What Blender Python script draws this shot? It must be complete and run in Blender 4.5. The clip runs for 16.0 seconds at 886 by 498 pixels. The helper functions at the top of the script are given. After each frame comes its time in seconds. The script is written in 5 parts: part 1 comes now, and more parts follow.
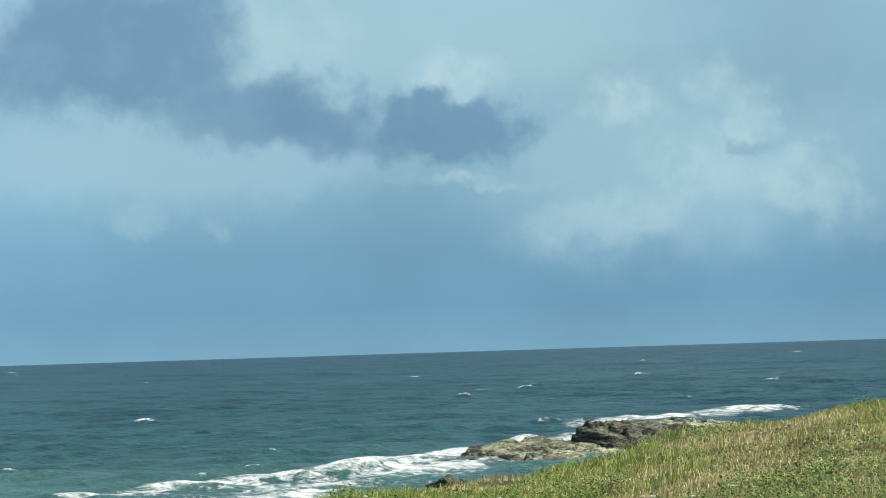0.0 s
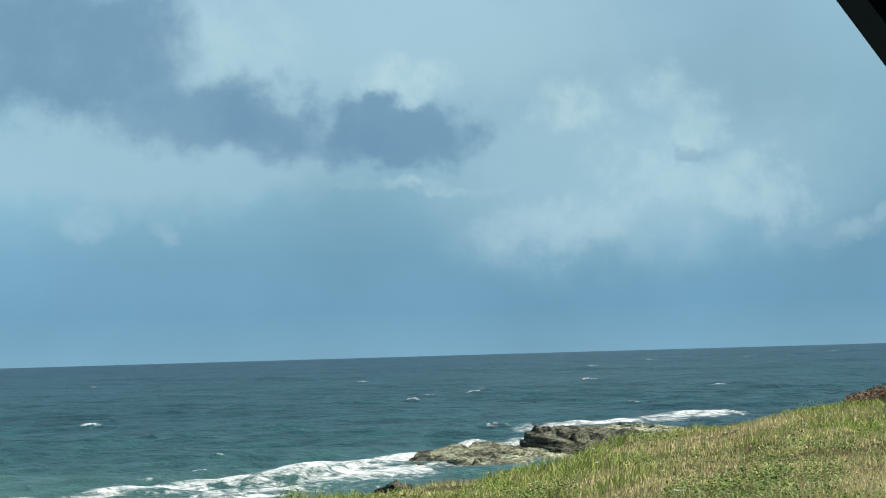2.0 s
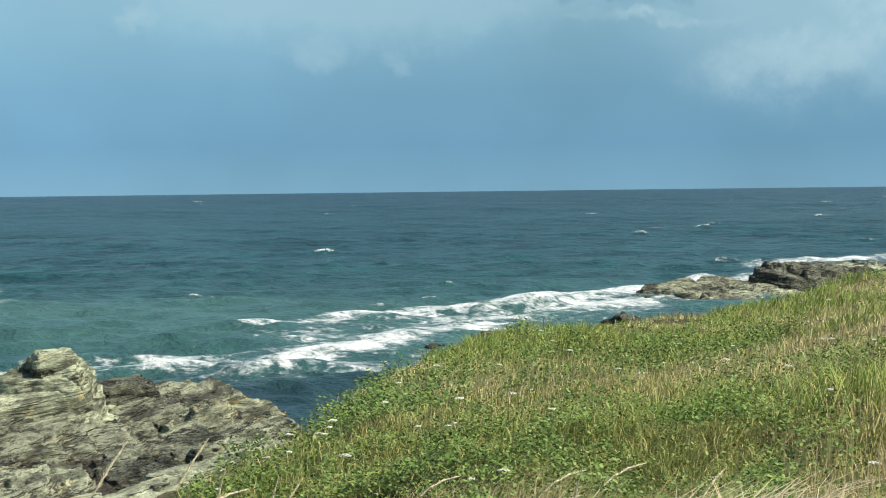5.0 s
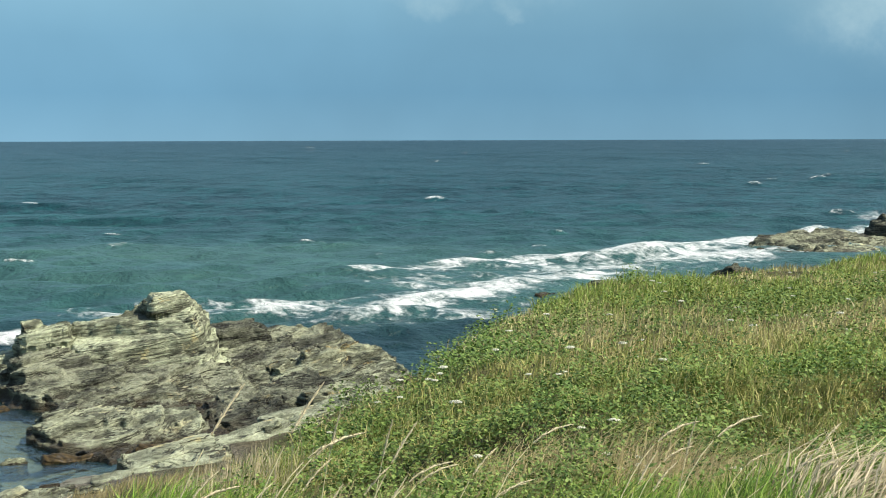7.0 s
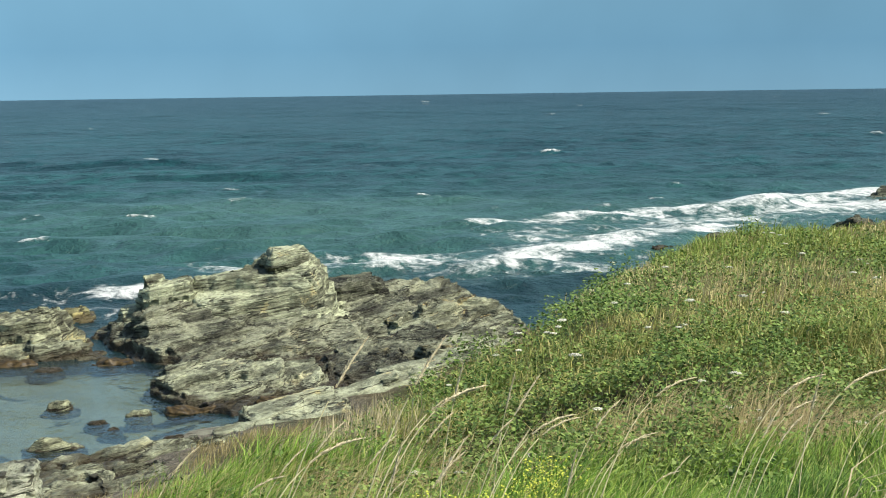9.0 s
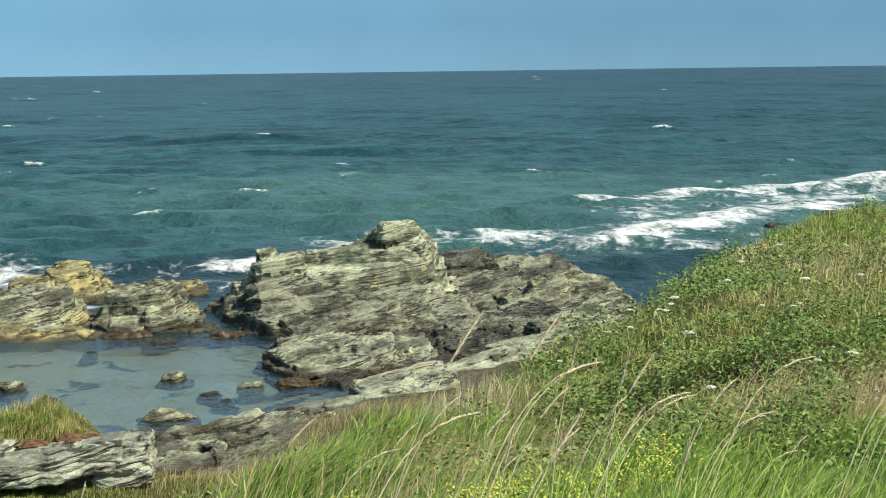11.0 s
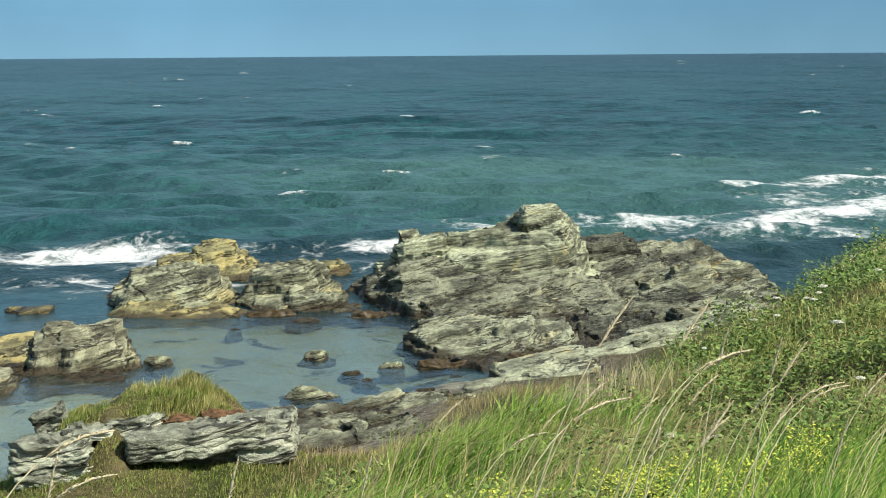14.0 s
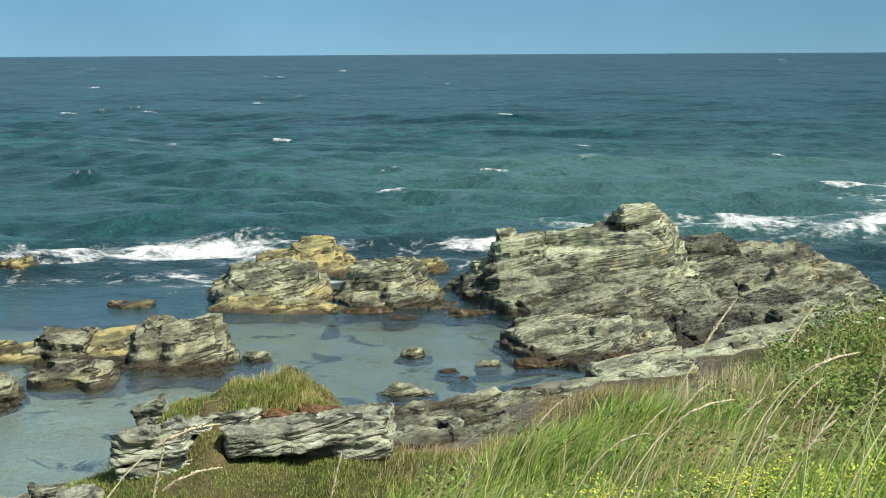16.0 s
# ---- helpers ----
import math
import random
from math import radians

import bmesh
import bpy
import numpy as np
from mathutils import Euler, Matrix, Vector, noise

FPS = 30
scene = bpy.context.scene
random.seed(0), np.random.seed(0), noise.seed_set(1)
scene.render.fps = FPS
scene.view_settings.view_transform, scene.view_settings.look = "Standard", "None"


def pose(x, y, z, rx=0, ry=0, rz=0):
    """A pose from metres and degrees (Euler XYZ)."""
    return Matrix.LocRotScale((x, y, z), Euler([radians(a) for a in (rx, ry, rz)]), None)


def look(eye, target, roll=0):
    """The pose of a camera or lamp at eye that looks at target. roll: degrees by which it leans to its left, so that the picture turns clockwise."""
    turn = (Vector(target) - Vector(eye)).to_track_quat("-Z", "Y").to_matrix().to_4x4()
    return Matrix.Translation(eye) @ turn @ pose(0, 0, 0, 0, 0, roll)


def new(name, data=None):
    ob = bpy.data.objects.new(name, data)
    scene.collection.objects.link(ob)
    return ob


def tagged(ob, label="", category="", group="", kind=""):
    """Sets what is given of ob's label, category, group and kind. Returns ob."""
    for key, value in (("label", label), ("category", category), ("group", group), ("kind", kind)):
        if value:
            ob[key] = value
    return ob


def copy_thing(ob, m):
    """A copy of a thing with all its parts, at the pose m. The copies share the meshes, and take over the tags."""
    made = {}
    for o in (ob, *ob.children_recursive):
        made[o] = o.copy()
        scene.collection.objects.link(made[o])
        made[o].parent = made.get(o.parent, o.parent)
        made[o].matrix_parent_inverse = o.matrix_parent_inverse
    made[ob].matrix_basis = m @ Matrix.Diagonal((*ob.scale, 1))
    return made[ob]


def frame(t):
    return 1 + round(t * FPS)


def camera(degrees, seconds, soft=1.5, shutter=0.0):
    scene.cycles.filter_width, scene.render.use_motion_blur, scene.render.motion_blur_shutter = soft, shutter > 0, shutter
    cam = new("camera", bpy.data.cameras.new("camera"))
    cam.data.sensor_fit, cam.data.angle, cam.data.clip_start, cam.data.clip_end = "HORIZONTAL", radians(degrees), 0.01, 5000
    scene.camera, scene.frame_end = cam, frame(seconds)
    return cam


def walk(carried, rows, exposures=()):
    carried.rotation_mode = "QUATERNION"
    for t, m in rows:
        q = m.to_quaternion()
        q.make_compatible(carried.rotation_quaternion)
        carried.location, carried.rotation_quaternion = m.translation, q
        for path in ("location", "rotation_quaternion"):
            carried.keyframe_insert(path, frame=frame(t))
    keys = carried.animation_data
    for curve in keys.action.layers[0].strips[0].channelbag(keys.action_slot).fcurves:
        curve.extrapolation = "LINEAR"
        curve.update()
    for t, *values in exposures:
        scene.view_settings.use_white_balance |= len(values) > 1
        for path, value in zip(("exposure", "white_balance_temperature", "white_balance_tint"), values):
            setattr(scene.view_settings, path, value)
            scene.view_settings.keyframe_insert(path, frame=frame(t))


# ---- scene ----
# ---------------------------------------------------------------- camera
EYE = 7.5           # eye above the water
cam = camera(30.73, 16.0, soft=1.0)
VIEWS = [           # seconds, sideways drift, heading, pitch, roll
    (0.0, 0.148, 26.88, 3.58, -1.77), (0.5, 0.150, 27.44, 3.71, -1.94), (1.0, 0.155, 27.79, 3.81, -1.99),
    (1.5, 0.175, 28.42, 3.82, -1.97), (2.0, 0.1605, 28.69, 3.70, -1.65), (2.5, 0.149, 27.96, 3.41, -1.22),
    (3.0, 0.146, 26.15, 2.94, -1.19), (3.5, 0.14, 23.64, 1.59, -1.26), (4.0, 0.132, 21.96, -0.09, -1.21),
    (6.5, 0.104, 18.26, -3.39, 0.01), (7.0, 0.099, 16.55, -3.94, -0.17), (7.5, 0.093, 14.86, -4.62, -0.49),
    (8.0, 0.088, 13.69, -5.30, -0.71), (8.5, 0.082, 13.09, -5.52, -0.74), (9.0, 0.077, 12.41, -5.56, -0.80),
    (11.5, 0.049, 7.39, -6.80, -0.70), (12.0, 0.044, 6.38, -7.13, -0.59), (12.5, 0.038, 5.74, -7.04, -0.25),
    (13.0, 0.033, 5.22, -6.73, 0.02), (13.5, 0.027, 4.56, -6.69, 0.01), (14.0, 0.022, 3.46, -6.92, -0.43),
    (14.5, 0.017, 2.51, -7.06, -0.73), (15.0, 0.011, 1.81, -7.09, -0.77), (15.5, 0.005, 1.03, -7.05, -0.46),
    (16.0, 0.000, 0.00, -6.96, -0.30)]


def aim(x, heading, pitch, roll):
    a, p = radians(heading), radians(pitch)
    eye = Vector((x, 0, EYE))
    return look(eye, eye + Vector((math.sin(a) * math.cos(p), math.cos(a) * math.cos(p), math.sin(p))), roll)


walk(cam, [(t, aim(x, a, p, r)) for t, x, a, p, r in VIEWS], [(0.0, 0.50), (16.0, 0.50)])

# ---------------------------------------------------------------- node helpers


class Nodes:
    """Short hand for building a node tree."""

    def __init__(self, tree):
        self.tree = tree
        tree.nodes.clear()

    def add(self, kind, ins=(), **props):
        n = self.tree.nodes.new(kind)
        for k, v in props.items():
            if k == "operation":
                n.operation = v
            elif k == "blend":
                n.data_type, n.blend_type = "RGBA", v
            elif k == "noise_dim":
                n.noise_dimensions = v
            elif k == "attribute":
                n.attribute_name = v
            elif k == "feature":
                n.feature = v
            elif k == "clamp":
                n.use_clamp = v
            elif k == "invert":
                n.invert = v
        for k, v in (ins.items() if isinstance(ins, dict) else enumerate(ins)):
            if v is None:
                continue
            if isinstance(v, bpy.types.NodeSocket):
                self.tree.links.new(v, n.inputs[k])
            else:
                n.inputs[k].default_value = v
        return n

    def math(self, op, a, b=None, c=None, clamp=False):
        return self.add("ShaderNodeMath", (a, b, c), operation=op, clamp=clamp).outputs[0]

    def vec(self, op, a, b=None):
        return self.add("ShaderNodeVectorMath", (a, b), operation=op).outputs[0]

    def noise(self, vector, scale, detail=4.0, rough=0.55, distortion=0.0):
        return self.add("ShaderNodeTexNoise", {"Vector": vector, "Scale": scale, "Detail": detail, "Roughness": rough, "Distortion": distortion})

    def step(self, value, low, high, to_low=0.0, to_high=1.0):
        n = self.add("ShaderNodeMapRange", {0: value, 1: low, 2: high, 3: to_low, 4: to_high})
        n.interpolation_type = "SMOOTHSTEP"
        return n.outputs[0]

    def mix(self, f, a, b, blend="MIX"):
        n = self.add("ShaderNodeMix", {}, blend=blend)
        for k, v in ((0, f), (6, a), (7, b)):
            if isinstance(v, bpy.types.NodeSocket):
                self.tree.links.new(v, n.inputs[k])
            else:
                n.inputs[k].default_value = v
        return n.outputs[2]

    def ramp(self, f, stops):
        n = self.add("ShaderNodeValToRGB", (f,))
        e = n.color_ramp.elements
        while len(e) < len(stops):
            e.new(0.5)
        for el, (pos, col) in zip(e, stops):
            el.position, el.color = pos, (*col, 1)
        return n.outputs[0]


def rgb(r, g, b):
    return (r, g, b, 1)


# ---------------------------------------------------------------- sky and sun
SUN_AZ, SUN_EL = 124.0, 50.0       # clockwise from +y, and height
world = bpy.data.worlds.new("sky")
scene.world = world
world.use_nodes = True
w = Nodes(world.node_tree)
gen = w.add("ShaderNodeTexCoord").outputs["Generated"]
sky = w.add("ShaderNodeTexSky")
sky.sky_type, sky.sun_disc = "NISHITA", False
sky.sun_elevation, sky.sun_rotation = radians(SUN_EL), radians(SUN_AZ)
clear = w.vec("SCALE", sky.outputs[0])
clear.node.inputs[3].default_value = 0.11
sep = w.add("ShaderNodeSeparateXYZ", (gen,))
warp1 = w.noise(gen, 16.0, 5.0, 0.6).outputs[1]
warp2 = w.noise(gen, 40.0, 4.0, 0.55).outputs[1]
puff = w.noise(gen, 34.0, 6.0, 0.62).outputs[0]
soft_noise = w.noise(gen, 7.0, 4.0, 0.5).outputs[0]
wsep1 = w.add("ShaderNodeSeparateXYZ", (warp1,))
wsep2 = w.add("ShaderNodeSeparateXYZ", (warp2,))
az = w.math("MULTIPLY", w.math("ARCTAN2", sep.outputs[0], sep.outputs[1]), 57.2958)
el = w.math("MULTIPLY", w.math("ARCSINE", sep.outputs[2]), 57.2958)


def warped(v, a, b, k1, k2):
    v = w.math("ADD", v, w.math("MULTIPLY", w.math("SUBTRACT", a, 0.5), k1))
    return w.math("ADD", v, w.math("MULTIPLY", w.math("SUBTRACT", b, 0.5), k2))


waz = warped(az, wsep1.outputs[0], wsep2.outputs[0], 4.5, 2.2)
wel = warped(el, wsep1.outputs[1], wsep2.outputs[1], 3.0, 1.7)


def cloud(a, e, ra, re, soft):
    """A cloud's mask: an ellipse on the sky with a ragged or a soft rim."""
    u = w.math("DIVIDE", w.math("SUBTRACT", waz, a), ra)
    v = w.math("DIVIDE", w.math("SUBTRACT", wel, e), re)
    r = w.math("SQRT", w.math("ADD", w.math("MULTIPLY", u, u), w.math("MULTIPLY", v, v)))
    return w.step(r, 1.0 + soft, 1.0 - soft)


# overcast bank low over the sea, breaking up to clear sky overhead
bank = w.ramp(w.math("DIVIDE", el, 16.0, None, True), [
    (0.0, (0.185, 0.365, 0.500)), (0.10, (0.150, 0.325, 0.470)), (0.22, (0.165, 0.345, 0.485)),
    (0.38, (0.225, 0.420, 0.540)), (0.62, (0.265, 0.455, 0.570)), (1.0, (0.290, 0.490, 0.640))])
tone = w.math("ADD", w.math("MULTIPLY", soft_noise, 0.4), w.step(az, 24.0, -6.0, 0.72, 0.97))
bank = w.mix(1.0, bank, w.vec("SCALE", (1, 1, 1)), "MULTIPLY")
tree_scale = bank.node.inputs[7].links[0].from_node
w.tree.links.new(tone, tree_scale.inputs[3])
gap = w.step(w.noise(gen, 2.2, 5.0, 0.6).outputs[0], 0.30, 0.46)
high = w.math("MULTIPLY", w.step(el, 12.0, 26.0), gap)
sky_col = w.mix(high, bank, clear)
PALE = rgb(0.380, 0.570, 0.650)
BRIGHT = rgb(0.500, 0.670, 0.710)
DARK = rgb(0.135, 0.265, 0.395)
for a, e, ra, re, soft, amount in ((26.4, 11.2, 8.4, 2.6, 0.5, 0.5), (17.3, 7.0, 7.6, 1.6, 0.55, 0.4), (35.5, 6.0, 6.5, 2.8, 0.5, 0.4)):
    sky_col = w.mix(w.math("MULTIPLY", cloud(a, e, ra, re, soft), amount), sky_col, PALE)
for a, e, ra, re, soft, amount in (
        (27.8, 9.6, 1.4, 0.7, 0.5, 0.55), (33.2, 8.5, 1.5, 1.0, 0.45, 0.55), (36.4, 9.4, 1.3, 0.9, 0.5, 0.5), (37.9, 7.9, 1.1, 1.0, 0.5, 0.5),
        (36.3, 6.0, 2.4, 1.3, 0.5, 0.4), (39.8, 5.5, 1.1, 1.2, 0.5, 0.45), (32.8, 4.4, 2.6, 0.9, 0.5, 0.38), (28.1, 5.9, 2.2, 0.25, 0.8, 0.5),
        (16.3, 4.9, 1.0, 0.4, 0.8, 0.26), (19.5, 4.8, 0.6, 0.25, 0.8, 0.24), (12.3, 11.1, 1.4, 1.2, 0.6, 0.4), (43.0, 4.0, 1.6, 0.4, 0.7, 0.3),
        (9.5, 6.0, 0.7, 0.5, 0.8, 0.28), (21.5, 11.2, 2.4, 1.2, 0.6, 0.3)):
    m = w.math("MULTIPLY", cloud(a, e, ra, re, soft), w.step(puff, 0.34, 0.64, 0.25, 1.0))
    sky_col = w.mix(w.math("MULTIPLY", m, amount * 0.85), sky_col, BRIGHT)
for a, e, ra, re, soft, amount in ((15.6, 10.9, 4.6, 2.3, 0.28, 0.85), (20.6, 8.5, 3.2, 1.3, 0.35, 0.75), (27.4, 7.8, 3.0, 1.15, 0.28, 0.85), (25.6, 7.5, 1.6, 0.8, 0.4, 0.5), (22.6, 8.6, 1.7, 1.4, 0.4, 0.7), (38.0, 6.9, 0.8, 0.35, 0.6, 0.4)):
    m = w.math("MULTIPLY", cloud(a, e, ra, re, soft), w.step(puff, 0.25, 0.6, 0.8, 1.0))
    sky_col = w.mix(w.math("MULTIPLY", m, amount), sky_col, DARK)
bg = w.add("ShaderNodeBackground", {"Color": sky_col, "Strength": 0.80})
w.add("ShaderNodeOutputWorld", (bg.outputs[0],))

sun_data = bpy.data.lights.new("sun", "SUN")
sun_data.energy, sun_data.angle, sun_data.color = 5.0, radians(0.6), (1.0, 0.93, 0.80)
sun = new("sun", sun_data)
a, e = radians(SUN_AZ), radians(SUN_EL)
sun.matrix_world = look(Vector((math.sin(a) * math.cos(e), math.cos(a) * math.cos(e), math.sin(e))) * 100, (0, 0, 0))

# ---------------------------------------------------------------- numeric helpers
rng = np.random.default_rng(7)


def hash3(i, j, k, seed):
    n = (i * 374761393 + j * 668265263 + k * 1274126177 + seed * 974634777) & 0x7FFFFFFF
    n = ((n ^ (n >> 13)) * 1103515245) & 0x7FFFFFFF
    n = ((n ^ (n >> 16)) * 60493) & 0x7FFFFFFF
    return (n & 0xFFFF) / 32767.5 - 1.0


def vnoise(p, seed=0):
    """Smooth value noise, -1 to 1, of points (n, 3)."""
    q = np.floor(p).astype(np.int64)
    f = p - q
    f = f * f * f * (f * (f * 6 - 15) + 10)
    i, j, k = q[:, 0], q[:, 1], q[:, 2]
    out = 0
    for dx in (0, 1):
        wx = f[:, 0] if dx else 1 - f[:, 0]
        for dy in (0, 1):
            wy = f[:, 1] if dy else 1 - f[:, 1]
            for dz in (0, 1):
                wz = f[:, 2] if dz else 1 - f[:, 2]
                out = out + wx * wy * wz * hash3(i + dx, j + dy, k + dz, seed)
    return out


def fbm(p, octaves=4, seed=0, gain=0.5):
    total, amp = 0, 1.0
    for o in range(octaves):
        total = total + amp * vnoise(p * 2.03 ** o + 17.3 * o, seed + o)
        amp *= gain
    return total


def plan(x, y, s, seed=0, octaves=3):
    return fbm(np.stack([x * s, y * s, np.full_like(x, 0.37)], 1), octaves, seed)


def smooth(v, a, b):
    t = np.clip((v - a) / (b - a), 0, 1)
    return t * t * (3 - 2 * t)


def mesh_np(name, verts, faces, mats, smooth_shade=False, attrs=()):
    """A mesh from arrays: verts (n, 3), faces (m, 3) or (m, 4)."""
    me = bpy.data.meshes.new(name)
    verts, groups = np.asarray(verts, np.float32), [np.asarray(f, np.int32) for f in faces if len(f)]
    me.vertices.add(len(verts))
    me.vertices.foreach_set("co", verts.ravel())
    loops = np.concatenate([g.ravel() for g in groups])
    sizes = np.concatenate([np.full(len(g), g.shape[1], np.int32) for g in groups])
    starts = np.concatenate([[0], np.cumsum(sizes)[:-1]]).astype(np.int32)
    me.loops.add(len(loops))
    me.loops.foreach_set("vertex_index", loops)
    me.polygons.add(len(sizes))
    me.polygons.foreach_set("loop_start", starts)
    me.polygons.foreach_set("loop_total", sizes)
    me.update(calc_edges=True)
    if smooth_shade:
        me.polygons.foreach_set("use_smooth", np.ones(len(sizes), bool))
    for key, values in attrs:
        at = me.attributes.new(key, "FLOAT", "POINT")
        at.data.foreach_set("value", np.asarray(values, np.float32))
    for m in mats:
        me.materials.append(m)
    return me


def grid_faces(rows, cols, wrap=False):
    i, j = np.meshgrid(np.arange(rows - 1), np.arange(cols if wrap else cols - 1), indexing="ij")
    i, j = i.ravel(), j.ravel()
    k = (j + 1) % cols
    return np.stack([i * cols + j, i * cols + k, (i + 1) * cols + k, (i + 1) * cols + j], 1)


# ---------------------------------------------------------------- materials


def material(name):
    m = bpy.data.materials.new(name)
    m.use_nodes = True
    return m, Nodes(m.node_tree)


def finish(n, color, rough, normal=None, spec=0.5, **extra):
    b = n.add("ShaderNodeBsdfPrincipled", {"Base Color": color, "Roughness": rough, "Specular IOR Level": spec})
    if normal is not None:
        n.tree.links.new(normal, b.inputs["Normal"])
    for k, v in extra.items():
        b.inputs[k].default_value = v
    n.add("ShaderNodeOutputMaterial", (b.outputs[0],))
    return b


def bump(n, height, distance, strength=1.0, under=None):
    return n.add("ShaderNodeBump", {"Height": height, "Distance": distance, "Strength": strength, "Normal": under}).outputs[0]


DIP = (0.16, 0.06)      # how the beds of the shore rocks rise with x and y


def rock_material(name, base, light, ochre, ochre_amount, tide=0.35, band=0.0, grain=4.0, lichen=0.5):
    """Banded grey schist: streaks along the dipping beds, lichen patches, a wet weedy foot at the tide line."""
    m, n = material(name)
    base, light, ochre = (tuple(np.array(c) * k) for c, k in zip((base, light, ochre), ((0.92, 1.05, 0.92), (1.25, 1.42, 1.22), (1.28, 1.36, 1.22))))
    obj = n.add("ShaderNodeTexCoord").outputs["Object"]
    pos = n.add("ShaderNodeNewGeometry").outputs["Position"]
    pz = n.add("ShaderNodeSeparateXYZ", (pos,)).outputs[2]
    oxyz = n.add("ShaderNodeSeparateXYZ", (obj,))
    dz = n.math("SUBTRACT", oxyz.outputs[2], n.math("ADD", n.math("MULTIPLY", oxyz.outputs[0], DIP[0]), n.math("MULTIPLY", oxyz.outputs[1], DIP[1])))
    dipped = n.add("ShaderNodeCombineXYZ", (oxyz.outputs[0], oxyz.outputs[1], dz)).outputs[0]
    flat = n.vec("MULTIPLY", dipped, (1.0, 1.0, grain))
    bed = n.noise(flat, 1.1, 8.0, 0.68, 0.9).outputs[0]
    fine = n.noise(flat, 6.0, 6.0, 0.72, 0.6).outputs[0]
    patch = n.noise(obj, 0.9, 4.0, 0.6, 0.3).outputs[0]
    speck = n.noise(pos, 14.0, 5.0, 0.75).outputs[0]
    strata = n.noise(n.vec("MULTIPLY", dipped, (0.30, 0.30, 1.9 * grain)), 1.2, 5.0, 0.62, 0.15).outputs[0]
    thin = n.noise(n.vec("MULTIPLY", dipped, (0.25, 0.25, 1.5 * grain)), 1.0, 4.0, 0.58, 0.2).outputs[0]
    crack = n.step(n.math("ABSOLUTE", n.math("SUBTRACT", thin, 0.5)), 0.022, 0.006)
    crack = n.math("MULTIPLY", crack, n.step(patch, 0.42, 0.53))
    broad = n.noise(n.vec("MULTIPLY", dipped, (1.0, 1.0, 2.2)), 0.6, 4.0, 0.6, 1.0).outputs[0]
    tone = n.math("ADD", n.math("ADD", n.math("MULTIPLY", bed, 0.30), n.math("MULTIPLY", strata, 0.32)), n.math("MULTIPLY", broad, 0.38))
    col = n.mix(n.step(tone, 0.43, 0.57), rgb(*base), rgb(*light))
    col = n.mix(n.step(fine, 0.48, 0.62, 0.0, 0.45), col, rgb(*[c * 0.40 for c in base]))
    col = n.mix(n.math("MULTIPLY", n.step(speck, 0.54, 0.64), n.step(broad, 0.40, 0.60, 0.1, lichen)), col, rgb(0.52, 0.50, 0.42))
    where = n.math("ADD", patch, n.math("MULTIPLY", fine, 0.35))
    where = n.math("ADD", where, n.math("MULTIPLY", n.step(pz, 0.8, 0.15), band))
    col = n.mix(n.step(where, 0.86 - ochre_amount, 0.96 - ochre_amount, 0.0, 0.85), col, rgb(*ochre))
    # crack recesses darkened in the colour itself, besides their groove in the bump
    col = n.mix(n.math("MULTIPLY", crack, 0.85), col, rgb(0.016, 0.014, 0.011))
    edge = n.math("ADD", pz, n.math("MULTIPLY", n.math("SUBTRACT", n.noise(pos, 1.7, 4.0).outputs[0], 0.5), 0.5))
    wet = n.step(edge, tide, tide * 0.25)
    col = n.mix(n.math("MULTIPLY", wet, 0.85), col, n.mix(fine, rgb(0.022, 0.017, 0.010), rgb(0.070, 0.052, 0.025)))
    rough = n.math("SUBTRACT", 0.85, n.math("MULTIPLY", wet, 0.45))
    h = n.math("ADD", n.math("ADD", n.math("MULTIPLY", bed, 0.5), n.math("MULTIPLY", strata, 0.65)), n.math("MULTIPLY", fine, 0.35))
    h = n.math("SUBTRACT", h, n.math("MULTIPLY", crack, 0.6))
    nrm = bump(n, h, 0.20, 1.0)
    nrm = bump(n, speck, 0.03, 0.7, nrm)
    finish(n, col, rough, nrm, 0.3)
    return m


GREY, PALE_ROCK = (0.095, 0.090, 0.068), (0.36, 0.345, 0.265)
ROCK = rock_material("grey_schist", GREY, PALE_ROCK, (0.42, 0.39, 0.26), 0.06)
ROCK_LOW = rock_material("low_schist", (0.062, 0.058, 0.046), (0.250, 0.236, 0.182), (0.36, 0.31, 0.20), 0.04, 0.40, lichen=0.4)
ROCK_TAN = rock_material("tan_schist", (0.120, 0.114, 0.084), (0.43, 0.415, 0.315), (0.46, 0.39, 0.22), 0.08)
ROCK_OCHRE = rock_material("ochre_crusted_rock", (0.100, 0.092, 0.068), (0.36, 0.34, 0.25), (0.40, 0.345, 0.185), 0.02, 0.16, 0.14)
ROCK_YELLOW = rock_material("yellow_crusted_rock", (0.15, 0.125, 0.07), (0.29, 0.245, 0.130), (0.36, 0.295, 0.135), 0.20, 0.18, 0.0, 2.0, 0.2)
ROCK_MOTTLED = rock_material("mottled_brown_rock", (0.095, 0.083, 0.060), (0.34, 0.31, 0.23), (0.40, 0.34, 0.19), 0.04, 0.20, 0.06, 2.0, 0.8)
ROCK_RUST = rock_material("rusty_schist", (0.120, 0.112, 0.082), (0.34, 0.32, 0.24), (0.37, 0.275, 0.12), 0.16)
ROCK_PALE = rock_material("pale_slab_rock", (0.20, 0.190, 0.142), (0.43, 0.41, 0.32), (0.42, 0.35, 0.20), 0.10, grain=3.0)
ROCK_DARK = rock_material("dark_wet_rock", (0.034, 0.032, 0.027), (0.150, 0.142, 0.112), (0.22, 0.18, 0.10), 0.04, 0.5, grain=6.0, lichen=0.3)
